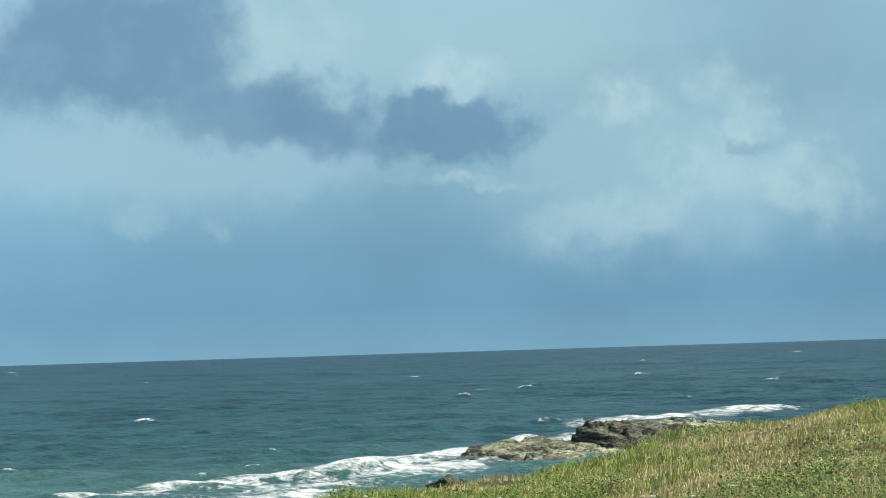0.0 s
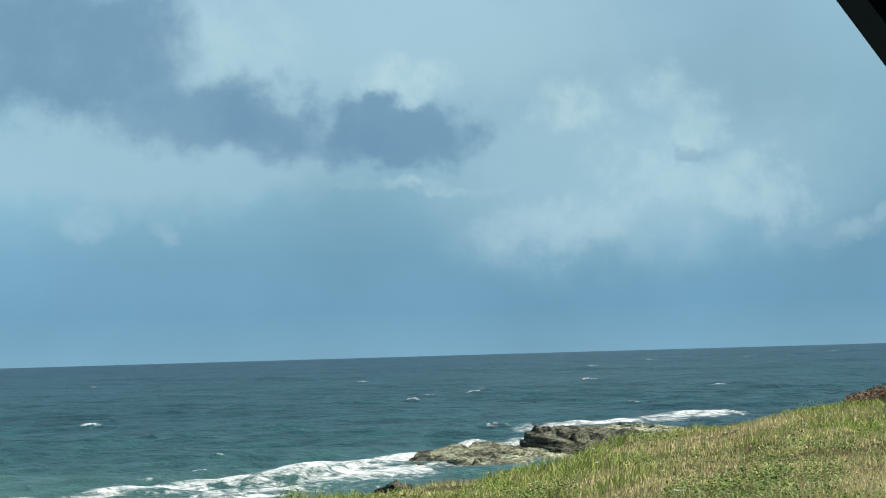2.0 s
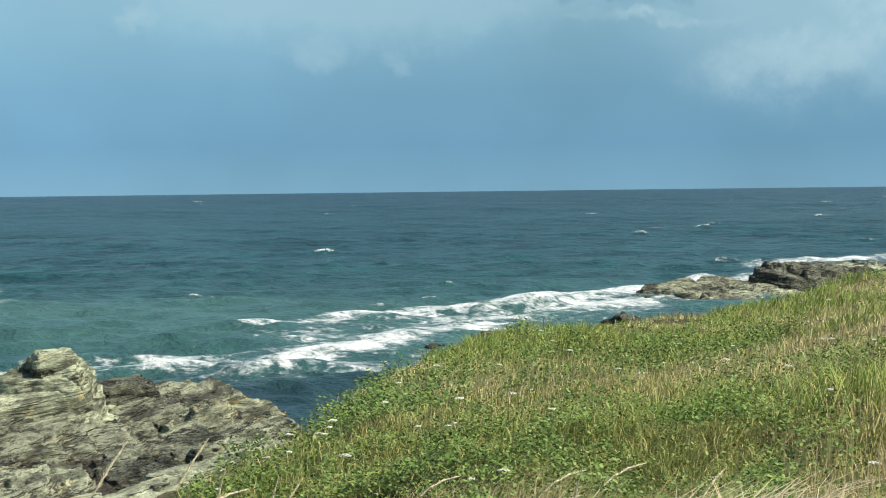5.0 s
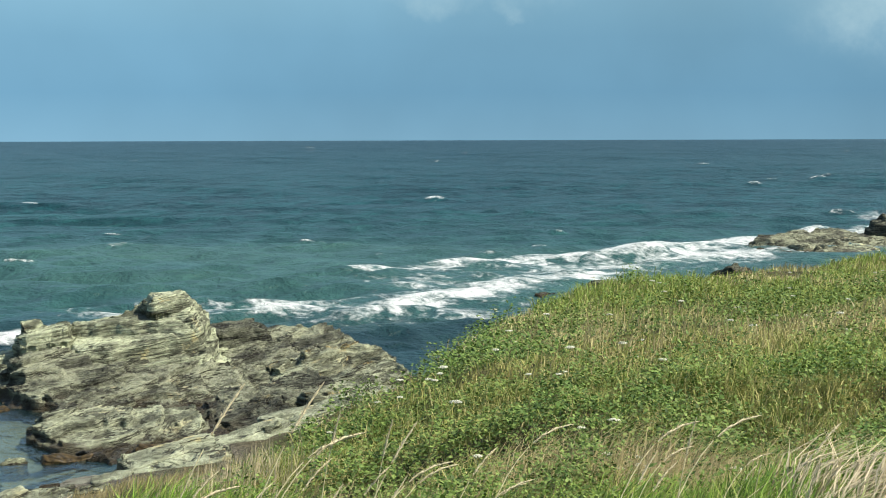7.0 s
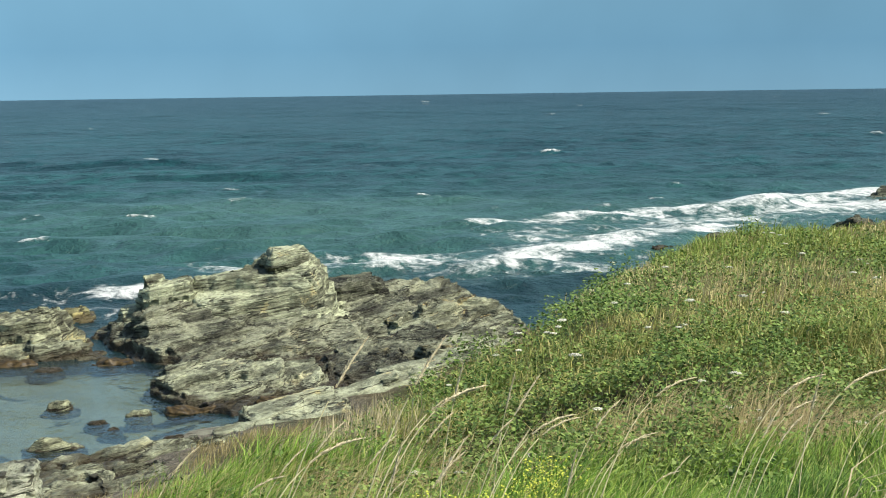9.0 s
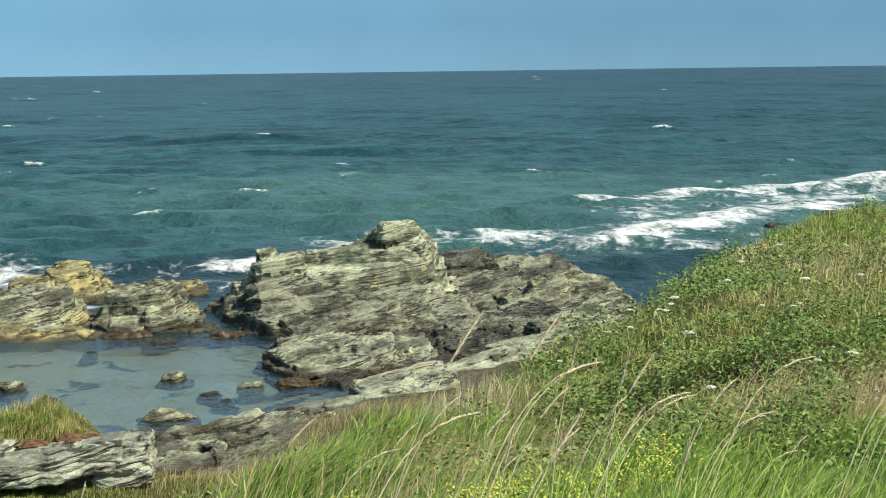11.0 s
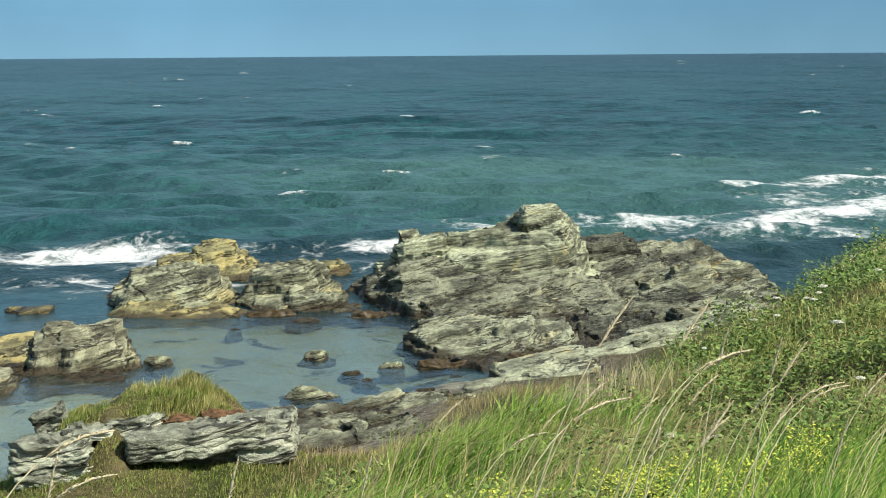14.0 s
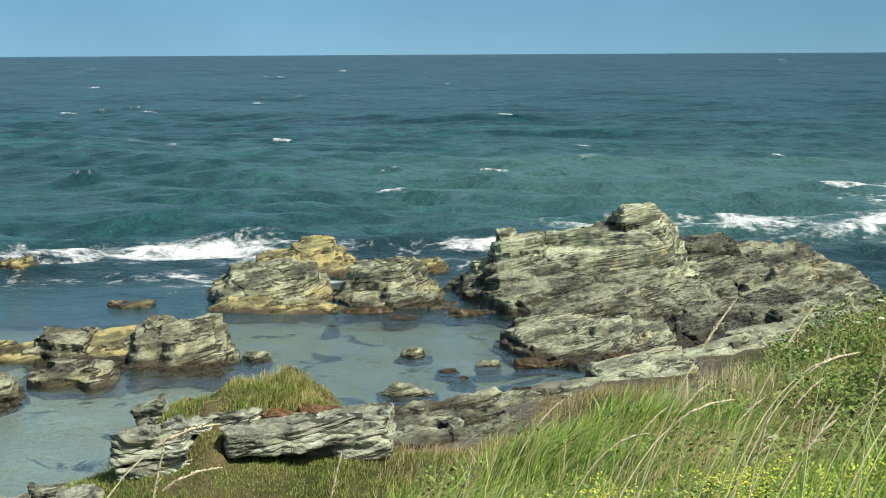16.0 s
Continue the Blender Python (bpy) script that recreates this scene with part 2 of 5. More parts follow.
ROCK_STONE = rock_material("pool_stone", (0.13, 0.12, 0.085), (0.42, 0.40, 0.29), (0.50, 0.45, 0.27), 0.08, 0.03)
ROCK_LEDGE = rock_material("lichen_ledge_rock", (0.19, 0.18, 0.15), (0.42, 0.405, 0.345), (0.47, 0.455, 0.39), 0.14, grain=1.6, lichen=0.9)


def ground_material():
    m, n = material("turf_and_shore")
    pos = n.add("ShaderNodeNewGeometry").outputs["Position"]
    pz = n.add("ShaderNodeSeparateXYZ", (pos,)).outputs[2]
    big = n.noise(pos, 0.6, 5.0, 0.6).outputs[0]
    small = n.noise(pos, 7.0, 6.0, 0.7).outputs[0]
    turf = n.mix(n.step(big, 0.38, 0.62), rgb(0.060, 0.070, 0.022), rgb(0.140, 0.118, 0.055))
    turf = n.mix(n.step(small, 0.35, 0.68), n.mix(0.5, turf, rgb(0.018, 0.016, 0.008)), turf)
    stone = n.mix(n.step(small, 0.4, 0.65), rgb(0.075, 0.068, 0.052), rgb(0.23, 0.21, 0.165))
    sand = n.mix(big, rgb(0.25, 0.265, 0.20), rgb(0.33, 0.34, 0.26))
    h = n.math("ADD", pz, n.math("MULTIPLY", n.math("SUBTRACT", big, 0.5), 0.5))
    col = n.mix(n.step(h, 0.35, 0.75), stone, turf)
    col = n.mix(n.step(h, 0.12, -0.05), col, sand)
    weed = n.step(n.noise(pos, 0.75, 4.0, 0.62, 0.5).outputs[0], 0.57, 0.66)
    under = n.step(pz, 0.0, -0.12)
    col = n.mix(n.math("MULTIPLY", weed, under), col, rgb(0.030, 0.034, 0.022))
    nrm = bump(n, small, 0.12, 0.8)
    finish(n, col, 0.9, nrm, 0.2)
    return m


def sea_material():
    """Opaque wind-roughened sea; clear over the shallow sand; foam where the waves break."""
    m, n = material("sea_water")
    pos = n.add("ShaderNodeNewGeometry").outputs["Position"]
    at = lambda key: n.add("ShaderNodeAttribute", attribute=key).outputs["Fac"]
    shoal, foam, shallow, calm = at("shoal"), at("foam"), at("shallow"), at("calm")
    stretched = n.vec("MULTIPLY", pos, (0.95, 0.8, 1.0))
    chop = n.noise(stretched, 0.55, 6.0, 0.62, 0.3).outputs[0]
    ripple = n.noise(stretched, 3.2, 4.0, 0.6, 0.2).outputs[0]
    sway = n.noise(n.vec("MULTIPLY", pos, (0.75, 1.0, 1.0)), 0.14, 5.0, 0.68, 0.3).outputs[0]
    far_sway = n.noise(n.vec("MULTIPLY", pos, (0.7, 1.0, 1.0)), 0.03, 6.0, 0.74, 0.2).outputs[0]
    streak = n.noise(n.vec("MULTIPLY", pos, (0.012, 0.05, 1.0)), 1.0, 4.0, 0.55).outputs[0]
    col = n.mix(n.step(streak, 0.35, 0.65), rgb(0.010, 0.060, 0.070), rgb(0.014, 0.080, 0.086))
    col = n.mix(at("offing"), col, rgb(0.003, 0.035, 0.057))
    col = n.mix(shoal, col, rgb(0.050, 0.122, 0.104))
    # darker water colour close inshore
    col = n.mix(n.math("MULTIPLY", at("weed"), 0.85), col, rgb(0.011, 0.026, 0.032))
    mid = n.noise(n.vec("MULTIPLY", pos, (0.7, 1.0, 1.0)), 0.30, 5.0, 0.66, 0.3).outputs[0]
    # shade of the wave troughs, painted into the colour from the bump's noises
    wave_shade = n.math("ADD", n.step(sway, 0.44, 0.54, 0.20, 0.0), n.step(mid, 0.42, 0.52, 0.50, 0.0))
    dark = n.math("ADD", n.math("ADD", n.step(chop, 0.43, 0.54, 0.60, 0.0), wave_shade), n.step(far_sway, 0.42, 0.56, 0.24, 0.0))
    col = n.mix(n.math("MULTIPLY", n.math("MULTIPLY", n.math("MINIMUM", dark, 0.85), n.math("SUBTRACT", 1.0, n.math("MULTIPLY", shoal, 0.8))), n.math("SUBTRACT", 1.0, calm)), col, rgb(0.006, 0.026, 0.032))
    height = n.math("ADD", n.math("MULTIPLY", chop, 0.85), n.math("MULTIPLY", ripple, 0.14))
    rolling = n.math("ADD", n.math("MULTIPLY", sway, 0.8), n.math("MULTIPLY", far_sway, n.math("ADD", 0.9, n.math("MULTIPLY", at("offing"), 3.5))))
    height = n.math("ADD", height, n.math("MULTIPLY", rolling, n.math("SUBTRACT", 1.0, calm)))
    nrm = n.add("ShaderNodeBump", {"Height": height, "Distance": 0.9, "Strength": n.math("SUBTRACT", 0.9, n.math("MULTIPLY", calm, 0.58))}).outputs[0]
    rough = n.math("SUBTRACT", 0.30, n.math("MULTIPLY", calm, 0.18))
    water = n.add("ShaderNodeBsdfPrincipled", {"Base Color": col, "Roughness": rough, "IOR": 1.33, "Specular IOR Level": 0.24, "Normal": nrm})
    thin = n.add("ShaderNodeBsdfTransparent", (rgb(0.80, 0.89, 0.82),))
    gloss = n.add("ShaderNodeBsdfGlossy", {"Color": rgb(0.8, 0.8, 0.8), "Roughness": 0.12, "Normal": nrm})
    fres = n.add("ShaderNodeFresnel", {"IOR": 1.33, "Normal": nrm}).outputs[0]
    clear_water = n.add("ShaderNodeMixShader", (n.math("MULTIPLY", fres, 0.46), thin.outputs[0], gloss.outputs[0]))
    body = n.add("ShaderNodeMixShader", (shallow, water.outputs[0], clear_water.outputs[0]))
    lace = n.noise(n.vec("MULTIPLY", pos, (1.0, 0.8, 1.0)), 0.55, 6.0, 0.68, 1.2).outputs[0]
    lace2 = n.noise(n.vec("MULTIPLY", pos, (1.0, 0.8, 1.0)), 2.4, 5.0, 0.7, 0.8).outputs[0]
    web = n.math("ADD", n.math("MULTIPLY", lace, 1.10), n.math("SUBTRACT", n.math("MULTIPLY", lace2, 0.65), 0.375))
    cut = n.math("SUBTRACT", 0.82, n.math("MULTIPLY", foam, 0.46))
    mask = n.step(n.math("SUBTRACT", web, cut), -0.10, 0.26, 0.0, 0.93)
    white = n.add("ShaderNodeBsdfPrincipled", {"Base Color": rgb(0.68, 0.72, 0.71), "Roughness": 0.9, "Normal": bump(n, lace2, 0.25, 0.7)})
    out = n.add("ShaderNodeMixShader", (mask, body.outputs[0], white.outputs[0]))
    n.add("ShaderNodeOutputMaterial", (out.outputs[0],))
    return m


def leaf_material(name, stops, patch_green, patch_dry, patch_scale, thin=0.16, patch=(0.42, 0.60), share=0.75):
    """Blades or leaves: each its own tint, with greener and drier patches over the ground."""
    m, n = material(name)
    geo = n.add("ShaderNodeNewGeometry")
    each = geo.outputs["Random Per Island"]
    pat = n.noise(geo.outputs["Position"], patch_scale, 4.0, 0.6, 0.4).outputs[0]
    tint = n.ramp(each, stops)
    base = n.mix(n.step(pat, *patch), rgb(*patch_green), rgb(*patch_dry))
    col = n.mix(share, tint, base)
    col = n.mix(0.45, col, tint)
    b = n.add("ShaderNodeBsdfPrincipled", {"Base Color": col, "Roughness": 0.6, "Specular IOR Level": 0.25})
    t = n.add("ShaderNodeBsdfTranslucent", {"Color": col})
    out = n.add("ShaderNodeMixShader", (thin, b.outputs[0], t.outputs[0]))
    n.add("ShaderNodeOutputMaterial", (out.outputs[0],))
    return m


GROUND = ground_material()
SEA = sea_material()
HILL_GRASS = leaf_material("hill_grass", [(0.0, (0.11, 0.165, 0.028)), (0.45, (0.24, 0.30, 0.060)), (0.7, (0.46, 0.42, 0.145)), (1.0, (0.70, 0.60, 0.30))],
                           (0.190, 0.240, 0.064), (0.490, 0.440, 0.185), 0.45, 0.28, (0.38, 0.56), 0.55)
STRAW_HILL = leaf_material("straw_hill_grass", [(0.0, (0.26, 0.28, 0.080)), (0.4, (0.48, 0.46, 0.17)), (0.7, (0.68, 0.60, 0.30)), (1.0, (0.84, 0.75, 0.48))],
                           (0.390, 0.400, 0.130), (0.740, 0.640, 0.340), 0.30, 0.30, (0.40, 0.58), 0.55)
NEAR_GRASS = leaf_material("long_green_grass", [(0.0, (0.030, 0.085, 0.012)), (0.6, (0.220, 0.370, 0.055)), (0.92, (0.40, 0.48, 0.10)), (1.0, (0.74, 0.66, 0.34))],
                           (0.130, 0.310, 0.028), (0.300, 0.410, 0.065), 0.9, 0.16, (0.40, 0.62), 0.45)
LUSH = leaf_material("fine_lush_grass", [(0.0, (0.022, 0.065, 0.010)), (0.6, (0.120, 0.250, 0.038)), (1.0, (0.34, 0.44, 0.11))],
                     (0.085, 0.210, 0.026), (0.170, 0.290, 0.050), 1.6, 0.18, (0.40, 0.62), 0.45)
HERB = leaf_material("herb_leaves", [(0.0, (0.020, 0.052, 0.010)), (0.5, (0.105, 0.190, 0.036)), (1.0, (0.30, 0.40, 0.11))],
                     (0.095, 0.170, 0.038), (0.180, 0.215, 0.062), 0.8, 0.16, (0.42, 0.60), 0.5)
GREEN_TUFT = leaf_material("green_tuft", [(0.0, (0.10, 0.17, 0.028)), (0.6, (0.25, 0.34, 0.07)), (1.0, (0.48, 0.46, 0.16))],
                           (0.205, 0.310, 0.055), (0.340, 0.370, 0.100), 0.7, 0.3, (0.42, 0.60), 0.5)
DRY_GRASS = leaf_material("dry_grass", [(0.0, (0.28, 0.23, 0.105)), (0.5, (0.44, 0.37, 0.18)), (1.0, (0.68, 0.59, 0.33))],
                          (0.330, 0.290, 0.115), (0.430, 0.345, 0.195), 0.8, 0.3)
PALE_STEMS = leaf_material("dead_pale_stems", [(0.0, (0.40, 0.33, 0.20)), (0.6, (0.58, 0.50, 0.33)), (1.0, (0.70, 0.62, 0.44))],
                           (0.520, 0.450, 0.290), (0.580, 0.500, 0.340), 1.1)
KNOLL_TURF = leaf_material("knoll_turf", [(0.0, (0.10, 0.150, 0.030)), (0.6, (0.20, 0.26, 0.06)), (1.0, (0.40, 0.36, 0.16))],
                           (0.250, 0.380, 0.066), (0.390, 0.390, 0.120), 1.1)
LEDGE_TURF = leaf_material("ledge_turf", [(0.0, (0.13, 0.19, 0.04)), (0.4, (0.30, 0.34, 0.09)), (0.75, (0.56, 0.50, 0.20)), (1.0, (0.74, 0.66, 0.34))],
                           (0.260, 0.310, 0.080), (0.600, 0.530, 0.240), 1.6, 0.35, (0.38, 0.58), 0.5)
HEATH = leaf_material("brown_heath", [(0.0, (0.060, 0.035, 0.022)), (0.6, (0.140, 0.085, 0.050)), (1.0, (0.22, 0.15, 0.085))],
                      (0.100, 0.065, 0.038), (0.150, 0.090, 0.057), 0.8)

BLACK, _n = material("black_plastic")
finish(_n, _n.mix(_n.noise(_n.add("ShaderNodeTexCoord").outputs["Object"], 300.0).outputs[0], rgb(0.0015, 0.0015, 0.0015), rgb(0.003, 0.003, 0.003)), 0.8, None, 0.05)


def plain(name, color, rough=0.7, scale=30.0, spread=0.25, thin=0.0):
    m, n = material(name)
    pos = n.add("ShaderNodeNewGeometry").outputs["Position"]
    v = n.noise(pos, scale, 3.0, 0.6).outputs[0]
    col = n.mix(n.step(v, 0.3, 0.7), rgb(*[c * (1 - spread) for c in color]), rgb(*[min(1, c * (1 + spread)) for c in color]))
    finish(n, col, rough, None, 0.25)
    return m


STRAW = plain("straw_stem", (0.62, 0.56, 0.34))
SEED = plain("seed_head", (0.58, 0.51, 0.33), 0.9, 160.0, 0.3)
STEM = plain("green_stem", (0.15, 0.19, 0.07))
WHITE_FLOWER = plain("white_umbel", (0.60, 0.60, 0.49), 0.8, 120.0, 0.2)
YELLOW_FLOWER = plain("yellow_bloom", (0.42, 0.45, 0.06), 0.8, 60.0, 0.3)
WEED = plain("brown_seaweed", (0.050, 0.036, 0.015), 0.5, 9.0, 0.6)
RED_MOSS = plain("red_brown_moss", (0.105, 0.060, 0.030), 0.9, 14.0, 0.6)

# ---------------------------------------------------------------- ground
# the brow of the grass bank round the eye: heading, rise of the brow, distance of the brow, distance of its foot
BROW_LEFT = [
    (-180, -3.0, 900, 2500), (-90, -3.5, 500, 2500), (-55, -9, 30, 60), (-30, -18, 7.0, 20), (-14, -18.5, 6.5, 19), (-5, -17.5, 6.8, 20), (-2, -14.7, 7.6, 23),
    (0.3, -13.7, 8.2, 25), (4.4, -12.9, 9.5, 30), (10.4, -10.8, 13, 35), (12.3, -9.6, 15.5, 38), (14.2, -8.5, 18, 41), (15.6, -7.8, 20, 43)]
BROW_RIGHT = [
    (16.7, -6.9, 22, 42), (18, -6.3, 24, 45), (19.75, -5.75, 27, 50), (21.7, -5.15, 30, 54), (24.6, -4.85, 34, 62), (28, -4.5, 38, 74),
    (32, -3.85, 43, 90), (35.8, -3.05, 48, 108), (38.8, -2.63, 53, 120), (41, -2.15, 58, 135), (43.5, -1.95, 62, 150), (50, -1.7, 75, 190),
    (70, -1.5, 200, 600), (100, -2.0, 900, 2500), (180, -3.0, 900, 2500)]
BROW = np.array(BROW_LEFT + BROW_RIGHT, float)


def veg_height(d):
    return np.clip(0.38 - 0.004 * d, 0.22, 0.36)


def ground_z(x, y):
    d = np.hypot(x, y) + 1e-6
    az = np.degrees(np.arctan2(x, y))
    rise, dc, df = (np.interp(az, BROW[:, 0], BROW[:, k]) for k in (1, 2, 3))
    zc = EYE + dc * np.tan(np.radians(rise)) - veg_height(dc)
    s = np.clip((d - 2.0) / (dc - 2.0), 0, 1)
    near = 5.8 + (zc - 5.8) * s
    s2 = np.clip((d - dc) / (df - dc), 0, 1)
    fall = 0.7 + (zc - 0.7) * (1 - s2) ** 1.6
    z = np.where(d < dc, near, fall)
    beach = 0.7 - 0.10 * (d - df)
    pool = smooth(az, 9, 4) * smooth(d, 52, 46)
    bed = -2.6 + pool * (2.6 - 0.26)
    z = np.where(d > df, np.maximum(beach, bed), z)
    lump = plan(x, y, 0.35, 5) * 0.16 + plan(x, y, 1.1, 9) * 0.08
    z = z + lump * smooth(d, 2, 6) * smooth(d, 600, 300)
    # the knoll under the ledge of slabs
    k = np.exp(-(((x + 3.1) / 2.3) ** 4 + ((y - 26.1) / 1.15) ** 4))
    k2 = np.exp(-(((x + 3.2) / 3.4) ** 2 + ((y - 24.9) / 1.8) ** 2))
    gap_ = 0.36 * np.exp(-(((x + 3.70) / 0.26) ** 4 + ((y - 24.9) / 0.55) ** 4))
    return z + gap_ + np.maximum((1.84 + 0.20 * np.exp(-((x + 2.6) / 1.2) ** 2) + 0.12 * plan(x, y, 2.0, 11, 2) - z) * k, 1.08 * k2)


AZ = np.concatenate([np.arange(-24, 60, 0.45), np.arange(60, 336, 6.0)])
DIST = np.concatenate([[0.05, 0.6, 1.2], 2.0 * 1.022 ** np.arange(0, 240), [500, 900, 1600, 3000, 4900]])
DIST = np.unique(np.round(DIST, 3))
dd, aa = np.meshgrid(DIST, np.radians(AZ), indexing="ij")
gx, gy = (dd * np.sin(aa)).ravel(), (dd * np.cos(aa)).ravel()
ground = new("ground", mesh_np("ground", np.stack([gx, gy, ground_z(gx, gy)], 1), [grid_faces(len(DIST), len(AZ), True)[:, ::-1]], [GROUND], True))
tagged(ground, "grassy coastal bank running down to a sandy rocky shore", "ground", kind="structure")

# ---------------------------------------------------------------- sea


def segment(x, y, ax, ay, bx, by):
    ux, uy = bx - ax, by - ay
    t = np.clip(((x - ax) * ux + (y - ay) * uy) / (ux * ux + uy * uy), 0, 1)
    return np.hypot(x - ax - t * ux, y - ay - t * uy), t


AZ = np.concatenate([np.arange(-18, 46, 0.2), np.arange(46, 342, 8.0)])
DIST = np.concatenate([24 * 1.008 ** np.arange(0, 671), [4999]])
DIST = DIST[DIST < 5000]
dd, aa = np.meshgrid(DIST, np.radians(AZ), indexing="ij")
sx, sy, sd, sa = (dd * np.sin(aa)).ravel(), (dd * np.cos(aa)).ravel(), dd.ravel(), np.degrees(aa).ravel()
calm = smooth(sa, 9, 4) * smooth(sd, 55, 46) + smooth(sa, 50, 55)
calm = np.clip(calm, 0, 1)
sz = np.zeros_like(sx)
cell = 0.008 * sd
for k in range(26):
    lam = 1.3 * 1.18 ** k * (1 + 0.1 * rng.random())
    ang = radians(rng.normal(15, 36))
    ph = rng.random() * 6.28
    env = 0.6 + 0.8 * (vnoise(np.stack([sx / (lam * 5), sy / (lam * 3), np.full_like(sx, k * 3.1)], 1), k) + 0.2)
    wave = np.sin(6.2832 / lam * (sx * math.sin(ang) + sy * math.cos(ang)) + ph + 0.9 * vnoise(np.stack([sx / (lam * 2.2), sy / (lam * 2.2), np.full_like(sx, k * 1.7)], 1), k + 40))
    sz += (0.018 if lam < 9 else 0.0055) * lam ** 0.85 * env * (np.exp(0.8 * wave) - 1.17) / 0.8 * smooth(lam / cell, 1.8, 4.0)
sz *= (1 - 0.96 * calm) * (0.08 + 0.92 * smooth(sd, 46, 64))
foam = np.zeros_like(sx)
BREAKERS = [   # from, to, width, foam, crest: the outer breaking wave, then the wash behind it
    (22, 86.5, 30, 89.5, 2.6, 0.88, 0.45), (29, 89.5, 42, 95, 3.4, 1.0, 0.5), (41, 94.5, 54, 103, 4.4, 1.05, 0.5), (53, 102, 66, 113, 3.4, 1.05, 0.25),
    (36, 89, 57, 97, 4.6, 0.90, 0.05), (12, 75.5, 22, 83, 1.8, 0.10, 0.20), (8, 65.8, 20, 66, 5.0, 0.60, 0.0), (22, 77.5, 36, 87, 4.6, 0.56, 0.0), (36, 88, 57, 96, 6.0, 0.80, 0.0), (-26, 58.8, -8, 60.6, 4.5, 0.84, 0.0), (27, 97, 33, 98, 1.2, 0.62, 0.1)]
BREAKERS += [  # the inner line under the bank
    (7, 68.5, 17.5, 67.3, 4.4, 1.0, 0.10), (18, 69.3, 26, 73.5, 2.8, 1.0, 0.12), (25, 73, 34, 81.5, 3.2, 0.95, 0.12), (13, 72, 21, 73.5, 1.4, 0.52, 0.06), (24, 78, 34, 88, 2.6, 0.46, 0.0),
    (10, 63.4, 17, 62.6, 1.5, 0.42, 0.0), (15, 65, 24, 69, 2.0, 0.50, 0.0)]
BREAKERS += [  # round the far point, and off the twin rocks
    (58, 106, 70, 117, 2.4, 1.0, 0.35), (82, 128, 112, 142, 4.0, 1.05, 0.4), (-26, 60, -14, 60, 2.6, 0.84, 0.10), (-15, 60.5, -7.5, 62.2, 2.0, 0.88, 0.12), (-26, 57.6, -12, 57, 1.6, 0.52, 0.0),
    (-7.5, 62.6, 0.5, 63.8, 1.1, 0.62, 0.10), (0.4, 63.4, 4, 62.6, 1.0, 0.95, 0.10), (3.6, 73.6, 4.6, 73.8, 0.7, 1.0, 0.12), (-3.2, 86.2, -2.4, 86.5, 0.6, 0.95, 0.1), (-8, 85, 4, 87, 1.6, 0.12, 0.22)]
BREAKERS += [(-4.5, 52.5, 1.2, 54, 1.6, 0.60, 0.0), (-14, 53.5, -8, 52, 2.6, 0.50, 0.0), (-2.6, 56, 1.2, 58, 1.6, 0.62, 0.0), (-9, 54, -7, 51, 1.2, 0.62, 0.0)]
bend = plan(sx, sy, 0.10, 31) * 1.3
for x0, y0, x1, y1, wid, amt, crest in BREAKERS:
    r, t = segment(sx, sy + bend, x0, y0, x1, y1)
    f = np.exp(-(r / wid) ** 2)
    foam = np.maximum(foam, amt * f * (1.0 + 0.30 * plan(sx, sy, 0.22, 41)))
    sz += crest * np.exp(-(r / (wid * 0.55)) ** 2) * (0.85 + 0.25 * plan(sx, sy, 0.09, 51))
caps = np.random.default_rng(77)
for k in range(170):
    dice = rng if k < 130 else caps
    d = 95 * (14 ** dice.random())
    a = radians(dice.uniform(-18, 46))
    x0, y0 = d * math.sin(a), d * math.cos(a)
    ln = dice.uniform(0.12, 0.5) * (1 + d / 400)
    near = np.abs(sy - y0) + np.abs(sx - x0) < 6 * ln + 0.05 * d
    if d < 45 * 1.6 or not near.any():
        continue
    r, t = segment(sx[near], sy[near], x0 - ln, y0 + 0.15 * ln, x0 + ln, y0 - 0.1 * ln)
    wid = 0.16 + 0.0030 * d
    f = np.exp(-(r / wid) ** 2)
    foam[near] = np.maximum(foam[near], 1.12 * f * (0.75 + 0.25 * (k % 3 == 0)))
    sz[near] += (0.28 + 0.0006 * d) * f
shoal = smooth(sd, 190, 62) * (0.25 + 0.75 * smooth(sd, 52, 68)) * (0.8 + 0.4 * plan(sx, sy, 0.03, 61)) * smooth(sa, 45, 25) * (0.45 + 0.55 * smooth(sa, -8, 6))
shallow = smooth(sa, 7, 3) * smooth(sd, 50, 43) * (0.80 + 0.18 * smooth(sx + 0.5 * (sy - 36), -3.5, -7.0) * smooth(sy, 39, 36))
# where the inshore water is coloured darker, fading out 60 to 70 m off
weed = np.clip(smooth(sd, 70, 60) * (0.9 + 0.5 * plan(sx, sy, 0.12, 63)), 0, 1)
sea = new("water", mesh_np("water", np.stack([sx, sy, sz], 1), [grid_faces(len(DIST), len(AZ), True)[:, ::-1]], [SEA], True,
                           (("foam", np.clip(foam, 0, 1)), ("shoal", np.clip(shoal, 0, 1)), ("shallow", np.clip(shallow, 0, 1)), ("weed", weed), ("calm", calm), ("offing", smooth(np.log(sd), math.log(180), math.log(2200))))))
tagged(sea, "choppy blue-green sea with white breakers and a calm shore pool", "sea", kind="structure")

# ---------------------------------------------------------------- rocks


